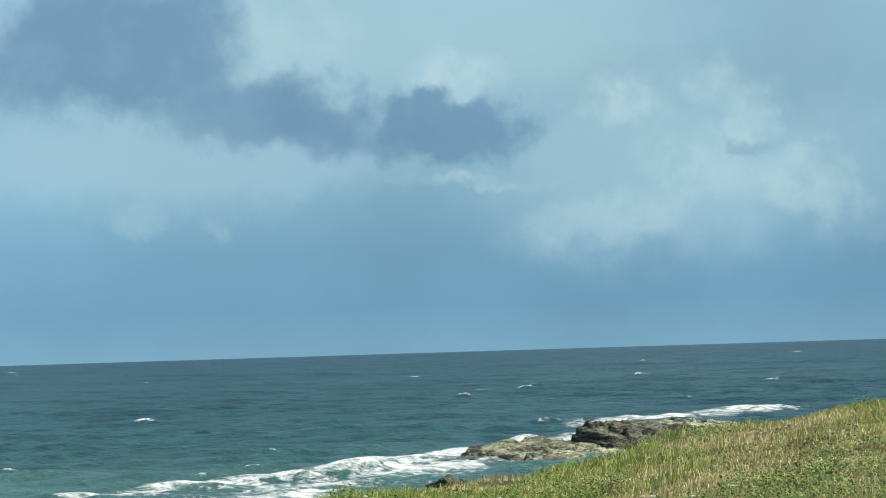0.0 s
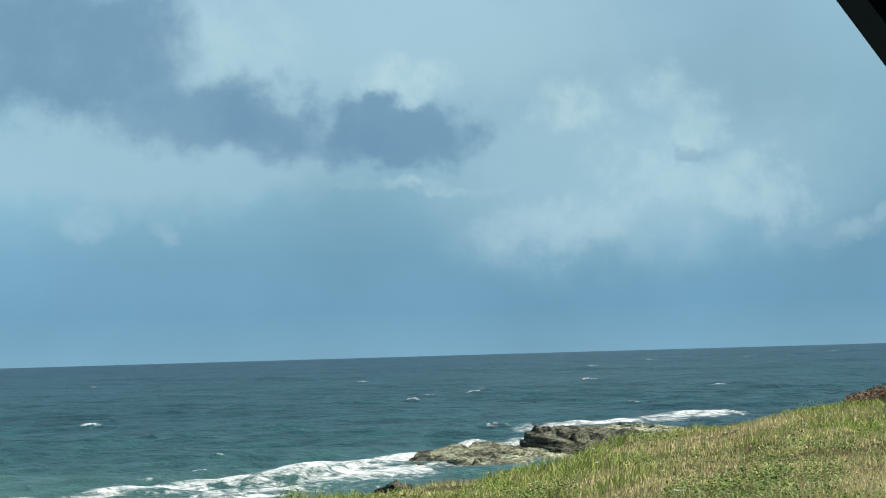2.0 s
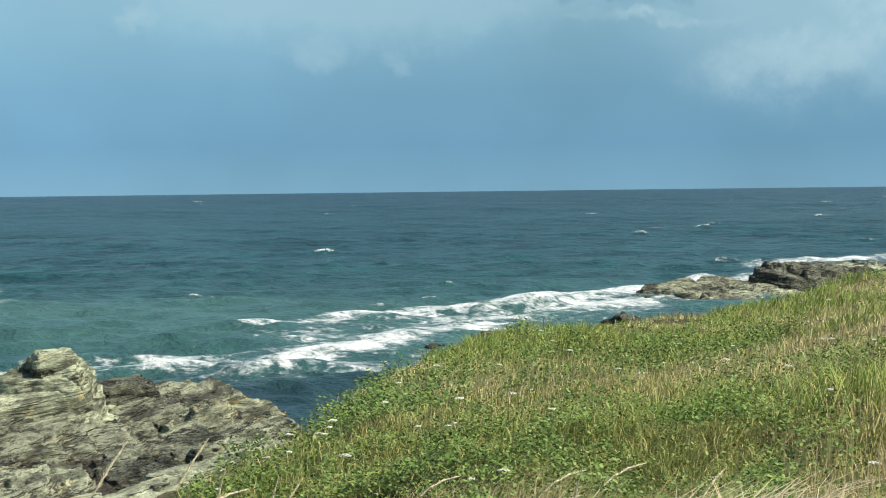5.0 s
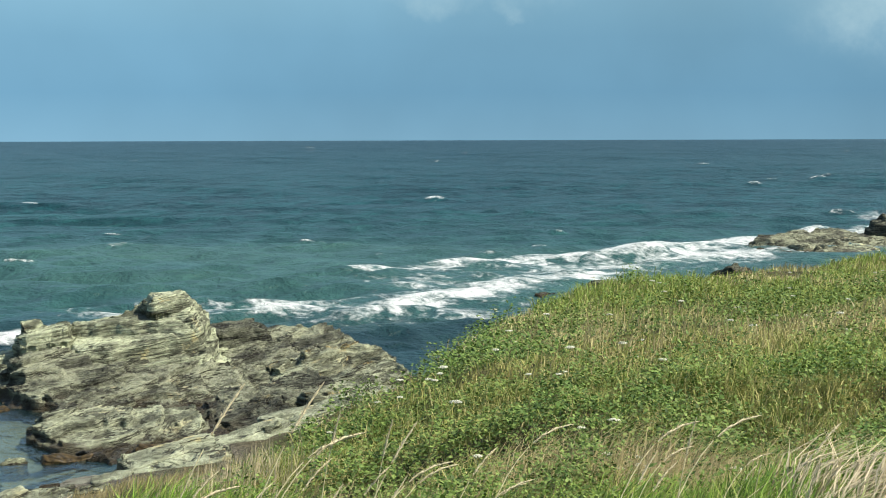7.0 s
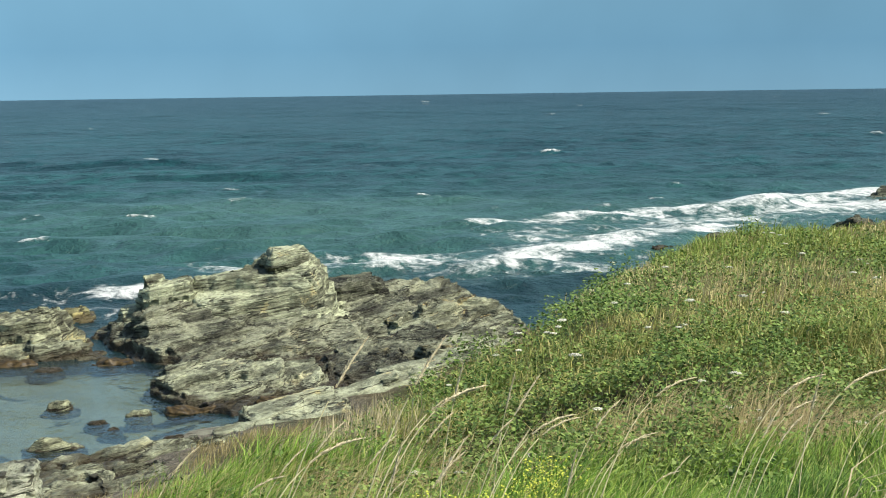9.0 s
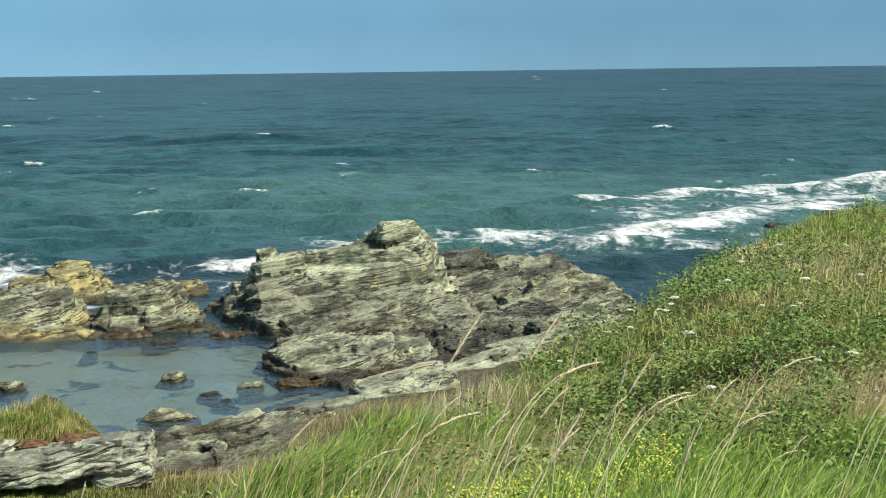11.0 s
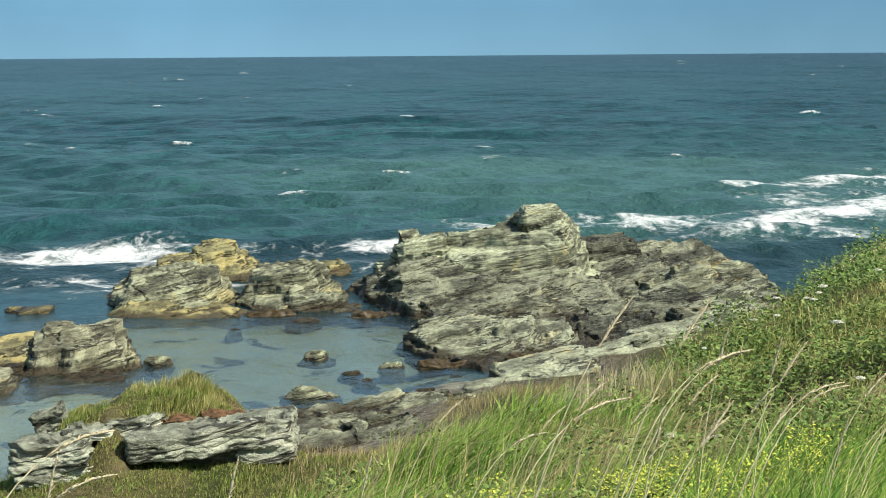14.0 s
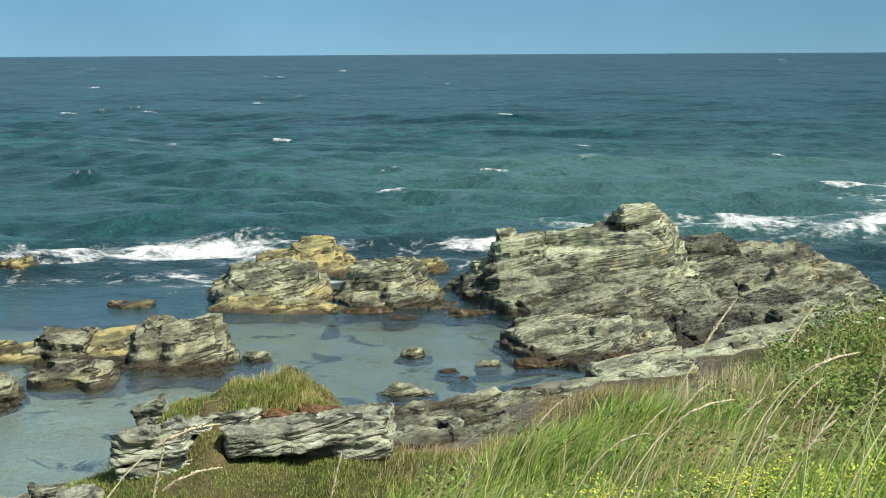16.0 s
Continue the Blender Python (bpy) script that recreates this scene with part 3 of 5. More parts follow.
def cube_dirs(res):
    """Points of a cube's skin, with quads, corners shared per face only."""
    u = np.linspace(-1, 1, res)
    a, b = np.meshgrid(u, u, indexing="ij")
    a, b, one = a.ravel(), b.ravel(), np.ones(res * res)
    pts, faces = [], []
    q = grid_faces(res, res)
    for k, (x, y, z, flip) in enumerate(((a, b, one, 0), (a, b, -one, 1), (one, a, b, 0), (-one, a, b, 1), (a, one, b, 1), (a, -one, b, 0))):
        pts.append(np.stack([x, y, z], 1))
        faces.append((q[:, ::-1] if not flip else q) + k * res * res)
    pts, faces = np.concatenate(pts), np.concatenate(faces)
    faces = faces[np.arange(len(faces)) // len(q) != 1]      # no underside
    _, first, inverse = np.unique(np.round(pts * 4096).astype(np.int64), axis=0, return_index=True, return_inverse=True)
    return pts[first], inverse.ravel()[faces]


def rock_mesh(name, size, mat, seed, power=4.0, res=46, ledge=0.10, bed=0.28, rough=0.10, wedge=0.0, cuts=14, joints=1.0):
    """A bedded block: a squarish lump, cut into courses that stand in and out, cracked and worn.
    size: its three lengths; bed: a course's thickness; wedge: how far its top narrows."""
    p, faces = cube_dirs(int(res * 0.74) + 4)
    p = np.sign(p) * np.abs(p) ** 0.9
    norm = (np.abs(p) ** power).sum(1) ** (1 / power)
    n = p / norm[:, None]
    v = n * np.array(size) / 2
    v[:, :2] *= (1 - wedge * (n[:, 2:3] * 0.5 + 0.5))
    # flat faces broken off at random
    r = np.random.default_rng(seed)
    for _ in range(cuts):
        c = r.normal(0, 1, 3) * np.array([1.0, 1.0, 0.75])
        c /= np.linalg.norm(c)
        reach = (v @ c)
        v = v - c * np.maximum(reach - reach.max() * r.uniform(0.72, 0.92), 0)[:, None]
    span = min(size[0], size[1])
    q = v + 13.7 * seed
    out = n / np.linalg.norm(n, axis=1)[:, None]
    v = v + out * (fbm(q * (1.8 / max(span, 0.5)), 3, seed) * span * rough * 0.75)[:, None]
    # courses
    wob = fbm(q * 0.55, 3, seed + 3) * 0.30 + vnoise(q * 2.6, seed + 4) * 0.06
    s = (v[:, 2] + wob) / bed
    k = np.floor(s).astype(np.int64)
    fr = s - k
    zero = np.zeros_like(k)
    cell = np.floor(vnoise(q * 0.7, seed + 9) * 2.5).astype(np.int64)
    h0, h1 = hash3(k, cell, zero, seed + 21), hash3(k + 1, cell, zero, seed + 21)
    step = h0 + (h1 - h0) * smooth(fr, 0.86, 1.0)
    groove = np.exp(-((fr - 0.93) / 0.07) ** 2) * (0.5 + 0.5 * hash3(k, zero + 5, zero, seed + 33))
    side = np.clip(1.25 - np.abs(out[:, 2]), 0.15, 1)
    # thin leaves within the courses
    s2 = (v[:, 2] + wob * 0.8 + 0.05 * vnoise(q * 5.0, seed + 71)) / (bed * 0.27)
    k2 = np.floor(s2).astype(np.int64)
    f2 = s2 - k2
    cell2 = np.floor(vnoise(q * 1.6, seed + 19) * 3.0).astype(np.int64)
    g0, g1 = hash3(k2, cell2, zero, seed + 81), hash3(k2 + 1, cell2, zero, seed + 81)
    leaf = g0 + (g1 - g0) * smooth(f2, 0.7, 1.0)
    move = ledge * (0.8 * step + 0.4 * leaf - 1.3 * groove) * side
    # joints cut across the courses
    jx = np.abs(vnoise(q * np.array([0.9, 0.9, 0.25]), seed + 51))
    move -= ledge * 1.3 * joints * np.exp(-(jx / 0.05) ** 2)
    ridged = 1 - np.abs(fbm(q * np.array([1.8, 1.8, 4.5]), 4, seed + 61, 0.6))
    move += ledge * 0.75 * (ridged - 0.6)
    v = v + out * move[:, None]
    v[:, 2] += 0.35 * ledge * step * (out[:, 2] > 0.3)
    return mesh_np(name, v, [faces], [mat], False)


def place(x, y, z, yaw=0.0, lift=0.0, nod=0.0):
    """lift: its +x end up; nod: its far side up."""
    return Matrix.Translation((x, y, z)) @ Euler((0, 0, radians(-yaw))).to_matrix().to_4x4() @ Euler((radians(nod), radians(-lift), 0)).to_matrix().to_4x4()


count = [100]


def rock(x, y, top, size, mat=None, base=-0.5, yaw=0.0, lift=0.0, nod=0.0, parent=None, name="boulder", **kw):
    """A rock whose top is at that height. size: length and depth."""
    count[0] += 1
    h = top - base
    ob = new(name, rock_mesh(name, (size[0], size[1], h), mat or ROCK, count[0], **kw))
    m = place(x, y, (top + base) / 2, yaw, lift, nod)
    if parent is not None:
        ob.parent = parent
        ob.matrix_parent_inverse = parent.matrix_world.inverted()
    ob.matrix_world = m
    return ob


def outcrop(name, x, y, label, group="rocks on the shore"):
    ob = new(name)
    ob.empty_display_size = 0.5
    ob.location = (x, y, 0)
    ob.matrix_world = Matrix.Translation((x, y, 0))
    return tagged(ob, label, "rock", group)


def hewn(name, parent, mat, blocks, bed=0.32, dip=DIP, seed=1, cell=(0.045, 0.05), cracks=(), floor=-0.55, rough=1.0, wild=1.0):
    """A weathered rock as a worn stack of dipping beds. blocks: x, y, half length, half depth, turn, height,
    slope along, slope back, steepness of its flanks. cracks: x, y to x, y, width, depth."""
    bl = np.array(blocks, float)
    x0, x1 = (bl[:, 0] - bl[:, 2]).min() - 1.5, (bl[:, 0] + bl[:, 2]).max() + 1.5
    y0, y1 = (bl[:, 1] - bl[:, 3]).min() - 1.5, (bl[:, 1] + bl[:, 3]).max() + 1.2
    nx, ny = int((x1 - x0) / cell[0]), int((y1 - y0) / cell[1])
    X, Y = np.meshgrid(np.linspace(x0, x1, nx), np.linspace(y0, y1, ny), indexing="ij")
    x, y = X.ravel(), Y.ravel()
    one = np.full_like(x, seed * 3.7)
    # crooked outlines: broad bends, then broken corners
    wx = x + wild * (0.30 * fbm(np.stack([x * 0.6, y * 0.6, one], 1), 2, seed) + 0.10 * vnoise(np.stack([x * 2.6, y * 2.6, one], 1), seed + 5))
    wy = y + wild * (0.34 * fbm(np.stack([x * 0.6, y * 0.6, one + 9], 1), 2, seed + 1) + 0.12 * vnoise(np.stack([x * 2.6, y * 2.6, one], 1), seed + 6))
    h = np.full_like(x, -3.0)
    for k, (cx, cy, ax, ay, turn, top, gx_, gy_, steep) in enumerate(blocks):
        c, s_ = math.cos(radians(turn)), math.sin(radians(turn))
        u, v = (wx - cx) * c + (wy - cy) * s_, -(wx - cx) * s_ + (wy - cy) * c
        out = np.maximum(np.abs(u) - ax, np.abs(v) - ay)
        corner = np.hypot(np.maximum(np.abs(u) - ax * 0.8, 0), np.maximum(np.abs(v) - ay * 0.8, 0)) - 0.2 * min(ax, ay)
        out = np.maximum(np.maximum(out, corner), 0)
        plane = top + gx_ * np.clip(u, -ax, ax) + gy_ * np.clip(v, -ay, ay)
        h = np.maximum(h, plane - steep * out - 0.25 * out * out)
    h = h + rough * 0.07 * fbm(np.stack([x * 0.9, y * 0.9, one], 1), 3, seed + 11) + rough * 0.05 * np.abs(vnoise(np.stack([x * 2.3, y * 2.3, one], 1), seed + 12))
    grid = h.reshape(nx, ny)
    gxx, gyy = np.gradient(grid, (x1 - x0) / (nx - 1), (y1 - y0) / (ny - 1))
    grad = np.stack([gxx.ravel(), gyy.ravel()], 1)
    grad /= np.linalg.norm(grad, axis=1)[:, None] + 0.25
    # beds, each with its own thickness and overhang
    tilt = dip[0] * (x - bl[0, 0]) + dip[1] * (y - bl[0, 1])
    wob = 0.16 * fbm(np.stack([x * 0.45, y * 0.45, one + 4], 1), 2, seed + 21)
    zero = np.zeros(len(x), np.int64)
    shift = np.zeros_like(x)
    for size, share, hang, lo in ((bed, 1.0, 0.10, 0.66), (bed * 0.33, 0.9, 0.035, 0.5)):
        q = (h - tilt + wob) / size
        q = q + 0.30 * vnoise(np.stack([q * 0.9, one, one], 1), seed + 31)
        k = np.floor(q).astype(np.int64)
        fr = q - k
        patchy = share * smooth(fbm(np.stack([x * 0.3, y * 0.3, k * 1.7], 1), 2, seed + 41), -0.8, -0.15)
        h = h + patchy * size * (smooth(fr, lo, 1.0) - fr) * 0.95
        open_ = 0.4 + 0.6 * np.maximum(hash3(k, zero, zero + 8, seed + 52), 0)
        shift += rough * hang * (0.7 * hash3(k, zero, zero + 3, seed + 51) - 1.3 * open_ * np.exp(-((fr - lo - 0.08) / 0.12) ** 2)) * patchy
    # joints across the beds and open cracks
    jn = np.abs(vnoise(np.stack([x * 0.75 + 0.5 * y, y * 0.35, one], 1), seed + 61))
    h -= rough * 0.20 * np.exp(-(jn / 0.02) ** 2) * smooth(vnoise(np.stack([x * 0.5, y * 0.5, one + 7], 1), seed + 62), -0.1, 0.4)
    for ax_, ay_, bx_, by_, wide, deep in cracks:
        r, t = segment(x + 0.10 * vnoise(np.stack([x * 2, y * 2, one], 1), seed + 63), y + 0.14 * vnoise(np.stack([x * 1.6, y * 2, one], 1), seed + 64), ax_, ay_, bx_, by_)
        h -= deep * np.exp(-(r / wide) ** 2) * smooth(t, -0.02, 0.1) * smooth(t, 1.02, 0.9)
    ridged = 1 - np.abs(fbm(np.stack([x * 2.2, y * 2.2, h * 5 - tilt * 4], 1), 3, seed + 71, 0.6))
    h += rough * (0.055 * (ridged - 0.6) + 0.018 * vnoise(np.stack([x * 11, y * 11, h * 14], 1), seed + 81))
    px, py = x - grad[:, 0] * shift, y - grad[:, 1] * shift
    f = grid_faces(nx, ny)[:, ::-1]
    f = f[(h[f] > floor).any(1)]
    used, inv = np.unique(f, return_inverse=True)
    mx, my = bl[0, 0], bl[0, 1]
    v = np.stack([px - mx, py - my, np.maximum(h, floor - 0.15)], 1)[used]
    ob = new(name, mesh_np(name, v, [inv.reshape(f.shape)[:, ::-1]], [mat]))
    if parent is not None:
        ob.parent = parent
        ob.matrix_parent_inverse = parent.matrix_world.inverted()
    ob.matrix_world = Matrix.Translation((mx, my, 0))
    return ob


# the great outcrop with the split crag on top
main = outcrop("rock_outcrop", 5.5, 48, "large layered grey rock outcrop with a split crag on top")
hewn("body", main, ROCK_TAN, [(4.75, 49.6, 2.1, 1.3, 0, 1.82, 0.27, 0.36, 0.95), (2.1, 50.2, 1.0, 1.2, 0, 1.10, 0.22, 0.14, 0.9), (6.55, 49.0, 0.55, 1.1, -8, 1.15, -0.60, 0.2, 1.2)],
     0.46, seed=11, cell=(0.034, 0.030), floor=-0.5, cracks=[(3.05, 47.6, 3.18, 51.4, 0.07, 0.45)], rough=0.85, wild=0.7)
hewn("crag", main, ROCK_TAN, [(6.02, 50.1, 0.52, 0.7, 4, 2.56, 0.03, 0.08, 4.5)], 0.36, seed=13, cell=(0.022, 0.018), floor=1.2, wild=0.30, rough=0.9)
hewn("cap", main, ROCK_PALE, [(5.90, 50.2, 0.36, 0.40, 0, 2.74, 0.0, 0.02, 3.0)], 0.2, seed=14, cell=(0.022, 0.02), floor=2.3, wild=0.25, rough=0.4)
hewn("block", main, ROCK_TAN, [(2.4, 50.4, 0.72, 0.55, 0, 1.93, 0.04, 0.12, 3.0)], 0.34, seed=15, cell=(0.026, 0.02), floor=0.9, wild=0.35, rough=0.9)
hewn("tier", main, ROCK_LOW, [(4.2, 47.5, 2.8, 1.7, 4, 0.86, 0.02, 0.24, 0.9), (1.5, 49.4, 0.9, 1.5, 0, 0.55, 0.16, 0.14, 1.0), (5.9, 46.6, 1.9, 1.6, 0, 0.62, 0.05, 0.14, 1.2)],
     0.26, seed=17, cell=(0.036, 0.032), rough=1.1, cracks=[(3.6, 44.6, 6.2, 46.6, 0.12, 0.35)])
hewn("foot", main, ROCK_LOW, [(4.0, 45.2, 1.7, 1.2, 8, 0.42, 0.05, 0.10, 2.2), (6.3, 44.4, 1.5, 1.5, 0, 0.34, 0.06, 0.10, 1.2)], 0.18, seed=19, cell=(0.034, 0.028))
hewn("knob", main, ROCK_DARK, [(8.4, 52.0, 0.75, 0.9, 0, 1.48, 0.03, 0.05, 1.4)], 0.2, seed=21, cell=(0.035, 0.05))
hewn("cap", main, ROCK_YELLOW, [(7.2, 52.6, 0.5, 0.6, 0, 1.30, 0.0, 0.05, 1.2)], 0.25, seed=22, cell=(0.04, 0.05))
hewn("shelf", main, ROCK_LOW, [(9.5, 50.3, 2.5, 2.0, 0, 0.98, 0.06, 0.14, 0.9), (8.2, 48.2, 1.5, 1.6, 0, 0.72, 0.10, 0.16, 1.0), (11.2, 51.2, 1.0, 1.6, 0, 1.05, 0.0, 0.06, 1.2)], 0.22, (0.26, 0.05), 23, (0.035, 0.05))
hewn("slab", main, ROCK_RUST, [(10.4, 46.3, 1.5, 1.3, 10, 0.96, 0.16, 0.16, 1.2)], 0.2, (0.36, 0.05), 25, (0.034, 0.030))
hewn("cap", main, ROCK_RUST, [(10.25, 46.9, 0.5, 0.4, 0, 1.20, 0.12, 0.12, 1.6)], 0.16, (0.36, 0.05), 26, (0.03, 0.04), floor=0.6, wild=0.5, rough=0.6)
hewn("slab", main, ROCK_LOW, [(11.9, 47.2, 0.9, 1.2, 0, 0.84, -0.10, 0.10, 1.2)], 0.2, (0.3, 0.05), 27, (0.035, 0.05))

low = outcrop("low_rock", 3.0, 39.2, "low weathered grey rock with weedy brown foot beside the pool")
hewn("body", low, ROCK, [(3.3, 40.3, 1.25, 1.6, 0, 0.46, 0.0, 0.12, 1.0), (4.7, 40.6, 1.0, 1.7, 0, 0.36, 0.05, 0.10, 1.0), (2.6, 41.4, 0.7, 0.6, 0, 0.52, 0.0, 0.1, 1.4)], 0.2, seed=31, cell=(0.028, 0.04))
hewn("foot", low, ROCK_DARK, [(4.0, 38.3, 1.3, 0.9, 25, 0.12, 0.02, 0.06, 0.6), (5.6, 40.0, 0.9, 1.5, 0, 0.22, 0.03, 0.05, 0.7)], 0.14, seed=33, cell=(0.03, 0.045))
ragged = outcrop("ragged_rock", 7.2, 39.5, "dark ragged rock in thin layers")
hewn("body", ragged, ROCK_DARK, [(7.2, 40.6, 0.9, 1.2, 14, 0.52, 0.22, 0.08, 1.4), (6.2, 41.0, 0.7, 1.1, 0, 0.30, 0.1, 0.1, 1.0)], 0.15, (0.34, 0.05), 35, (0.026, 0.04), rough=1.3)
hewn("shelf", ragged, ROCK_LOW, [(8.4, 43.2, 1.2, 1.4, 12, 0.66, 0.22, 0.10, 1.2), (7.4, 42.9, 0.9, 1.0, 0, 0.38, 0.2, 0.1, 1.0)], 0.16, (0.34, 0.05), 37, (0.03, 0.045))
tagged(hewn("orange_rock", None, ROCK_RUST, [(9.0, 41.2, 0.42, 0.45, 0, 0.86, 0.05, 0.08, 2.4)], 0.14, (0.05, 0.03), 39, (0.024, 0.03), floor=0.1, wild=0.4), "small orange-tan rock in flat courses", "rock", "rocks on the shore")
for x, y, ax, ay, top, sd_ in ((10.6, 42.9, 1.1, 0.7, 1.00, 41), (9.7, 39.9, 0.9, 0.6, 0.92, 43), (8.6, 40.2, 0.8, 0.6, 0.62, 45)):
    tagged(hewn("shore_rock", None, ROCK, [(x, y, ax, ay, 12, top, 0.22, 0.12, 1.6)], 0.18, (0.25, 0.05), sd_, (0.028, 0.04), floor=0.0, wild=0.6), "pale grey slab at the edge of the grass", "rock", "rocks on the shore")
# pale slabs between the pool and the bank
for x, y, ax, ay, turn, top, gx_, sd_ in ((4.45, 35.3, 1.05, 1.05, 6, 0.62, 0.16, 51), (6.45, 37.3, 1.05, 0.7, 14, 0.66, 0.22, 53), (7.75, 38.6, 0.75, 0.55, 16, 0.80, 0.22, 55), (3.0, 34.4, 0.40, 0.5, 0, 0.28, 0.06, 57), (3.35, 33.4, 0.32, 0.40, -12, 0.34, -0.1, 59)):
    tagged(hewn("pale_slab", None, ROCK_PALE, [(x, y, ax, ay, turn, top, gx_, 0.10, 2.6)], 0.24, (0.20, 0.05), sd_, (0.022, 0.032), floor=-0.1, wild=0.3, rough=0.55, cracks=[(x - ax, y - 0.3, x + 0.2 * ax, y - 0.1, 0.04, 0.12)]), "pale tan rock slab with squared edges", "rock", "pale slabs")
for x, y, top, sz_, mt in ((2.3, 33.2, 0.36, (0.5, 0.4), ROCK_PALE), (2.0, 34.0, 0.30, (0.6, 0.5), ROCK_LOW), (1.7, 34.7, 0.22, (0.5, 0.4), ROCK_DARK), (3.7, 32.6, 0.46, (0.6, 0.5), ROCK_PALE), (5.5, 35.2, 0.70, (0.5, 0.5), ROCK_LOW),
                           (5.3, 36.6, 0.52, (0.8, 0.6), ROCK_DARK), (7.0, 37.4, 0.84, (0.6, 0.5), ROCK_TAN), (9.2, 39.0, 0.92, (0.6, 0.5), ROCK_TAN), (8.6, 38.6, 0.86, (0.5, 0.4), ROCK_PALE), (10.2, 41.0, 1.12, (0.7, 0.5), ROCK_TAN)):
    tagged(rock(x, y, top, sz_, mat=mt, base=-0.1, lift=8, name="rubble_stone", res=24, power=3.5, ledge=0.04, bed=0.1), "loose broken stone between the slabs", "stone", "loose stones")
# low grey shelf in front of the pool
shelf = outcrop("rock_shelf", 0.6, 32, "low grey layered rock shelf at the pool edge")
hewn("body", shelf, ROCK, [(0.6, 32.2, 1.6, 1.3, 12, 0.20, 0.08, 0.06, 0.7), (2.1, 31.8, 1.0, 1.2, 12, 0.34, 0.08, 0.06, 0.8), (-0.7, 30.9, 1.0, 0.9, 12, 0.24, 0.06, 0.03, 0.6)], 0.15, (0.14, 0.02), 61, (0.032, 0.034), floor=-0.3)
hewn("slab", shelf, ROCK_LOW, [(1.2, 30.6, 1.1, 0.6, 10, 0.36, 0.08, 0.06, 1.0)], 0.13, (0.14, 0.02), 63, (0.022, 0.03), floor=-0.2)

# the twin rocks in the water
twin = outcrop("twin_rock", -3.6, 48.5, "pair of grey rocks with yellow crust standing in the water")
hewn("boulder", twin, ROCK_OCHRE, [(-5.3, 49.0, 1.25, 1.1, 6, 0.88, 0.14, 0.16, 1.1), (-6.5, 49.7, 0.6, 1.0, 0, 0.50, 0.2, 0.1, 1.0), (-4.4, 48.2, 0.4, 0.8, 0, 0.55, -0.05, 0.2, 1.2)],
     0.36, (0.18, 0.05), 71, (0.034, 0.034))
hewn("boulder", twin, ROCK_OCHRE, [(-1.80, 49.3, 0.70, 0.8, -6, 1.10, 0.02, 0.16, 1.3), (-1.9, 48.3, 0.65, 0.7, 0, 0.56, -0.05, 0.2, 1.2), (-1.1, 48.7, 0.6, 0.9, 0, 0.62, -0.2, 0.16, 1.2)],
     0.30, (0.05, 0.05), 73, (0.034, 0.034))
hewn("foot", twin, ROCK, [(-0.75, 47.8, 0.7, 0.7, 0, 0.38, -0.1, 0.1, 1.0), (0.0, 47.4, 0.6, 0.6, 0, 0.05, -0.1, 0.05, 0.8)], 0.16, seed=75, cell=(0.035, 0.05))
hewn("foot", twin, ROCK_YELLOW, [(-5.1, 47.1, 1.25, 0.8, -10, 0.24, -0.10, 0.20, 0.55), (-3.7, 46.7, 0.7, 0.6, 0, 0.16, 0.0, 0.14, 0.55)], 0.2, (0.0, 0.1), 77, (0.035, 0.05), rough=0.7)
for x, y, ax, ay, top, gx_, mt, sd_, lab in ((-5.6, 56.2, 0.9, 0.8, 0.66, 0.16, ROCK_YELLOW, 81, "yellow-crusted rock among the waves"), (-4.5, 56.6, 0.7, 0.8, 0.88, -0.06, ROCK_YELLOW, 83, "brown and yellow rock among the waves"),
                                             (-0.55, 56.2, 0.40, 0.35, 0.34, 0.0, ROCK_YELLOW, 85, "small yellow-crusted rock awash"), (-9.15, 47.7, 0.55, 0.45, 0.14, 0.02, ROCK_YELLOW, 87, "low rounded yellow rock barely above the water"),
                                             (-15.2, 57.0, 0.5, 0.4, 0.40, 0.0, ROCK_YELLOW, 88, "small yellow-crusted rock awash")):
    tagged(hewn("yellow_rock", None, mt, [(x, y, ax, ay, 0, top, gx_, 0.12, 0.9)], 0.3, (0.1, 0.05), sd_, (0.04, 0.05), rough=0.8), lab, "rock", "rocks on the shore")
# the group at the sandy side
side = outcrop("mottled_rock", -7.4, 39.8, "brown mottled rock with a tan hollow and weedy foot")
hewn("boulder", side, ROCK_MOTTLED, [(-6.6, 39.6, 0.85, 1.0, 0, 0.86, 0.04, 0.10, 1.5), (-5.9, 39.2, 0.45, 0.8, 0, 0.66, -0.1, 0.1, 1.4)], 0.26, (0.04, 0.05), 91, (0.026, 0.036), rough=1.0)
hewn("boulder", side, ROCK_MOTTLED, [(-9.5, 40.0, 0.7, 0.9, 0, 0.60, 0.05, 0.1, 1.2)], 0.26, (0.04, 0.05), 93, (0.026, 0.036), rough=1.0)
hewn("hollow", side, ROCK_YELLOW, [(-8.1, 39.7, 0.9, 0.7, 0, 0.40, 0.05, 0.26, 0.9)], 0.3, (0.0, 0.2), 95, (0.028, 0.04), rough=0.5)
hewn("hollow", side, ROCK_YELLOW, [(-10.9, 39.9, 0.9, 0.8, 0, 0.26, 0.0, 0.2, 0.9)], 0.3, (0.0, 0.2), 97, (0.035, 0.05), rough=0.5)
hewn("foot", side, ROCK_DARK, [(-6.3, 37.9, 1.0, 0.6, 15, 0.08, 0.05, 0.1, 0.6), (-8.6, 37.9, 1.3, 0.8, 0, 0.06, 0.0, 0.1, 0.6)], 0.14, seed=99, cell=(0.03, 0.045))
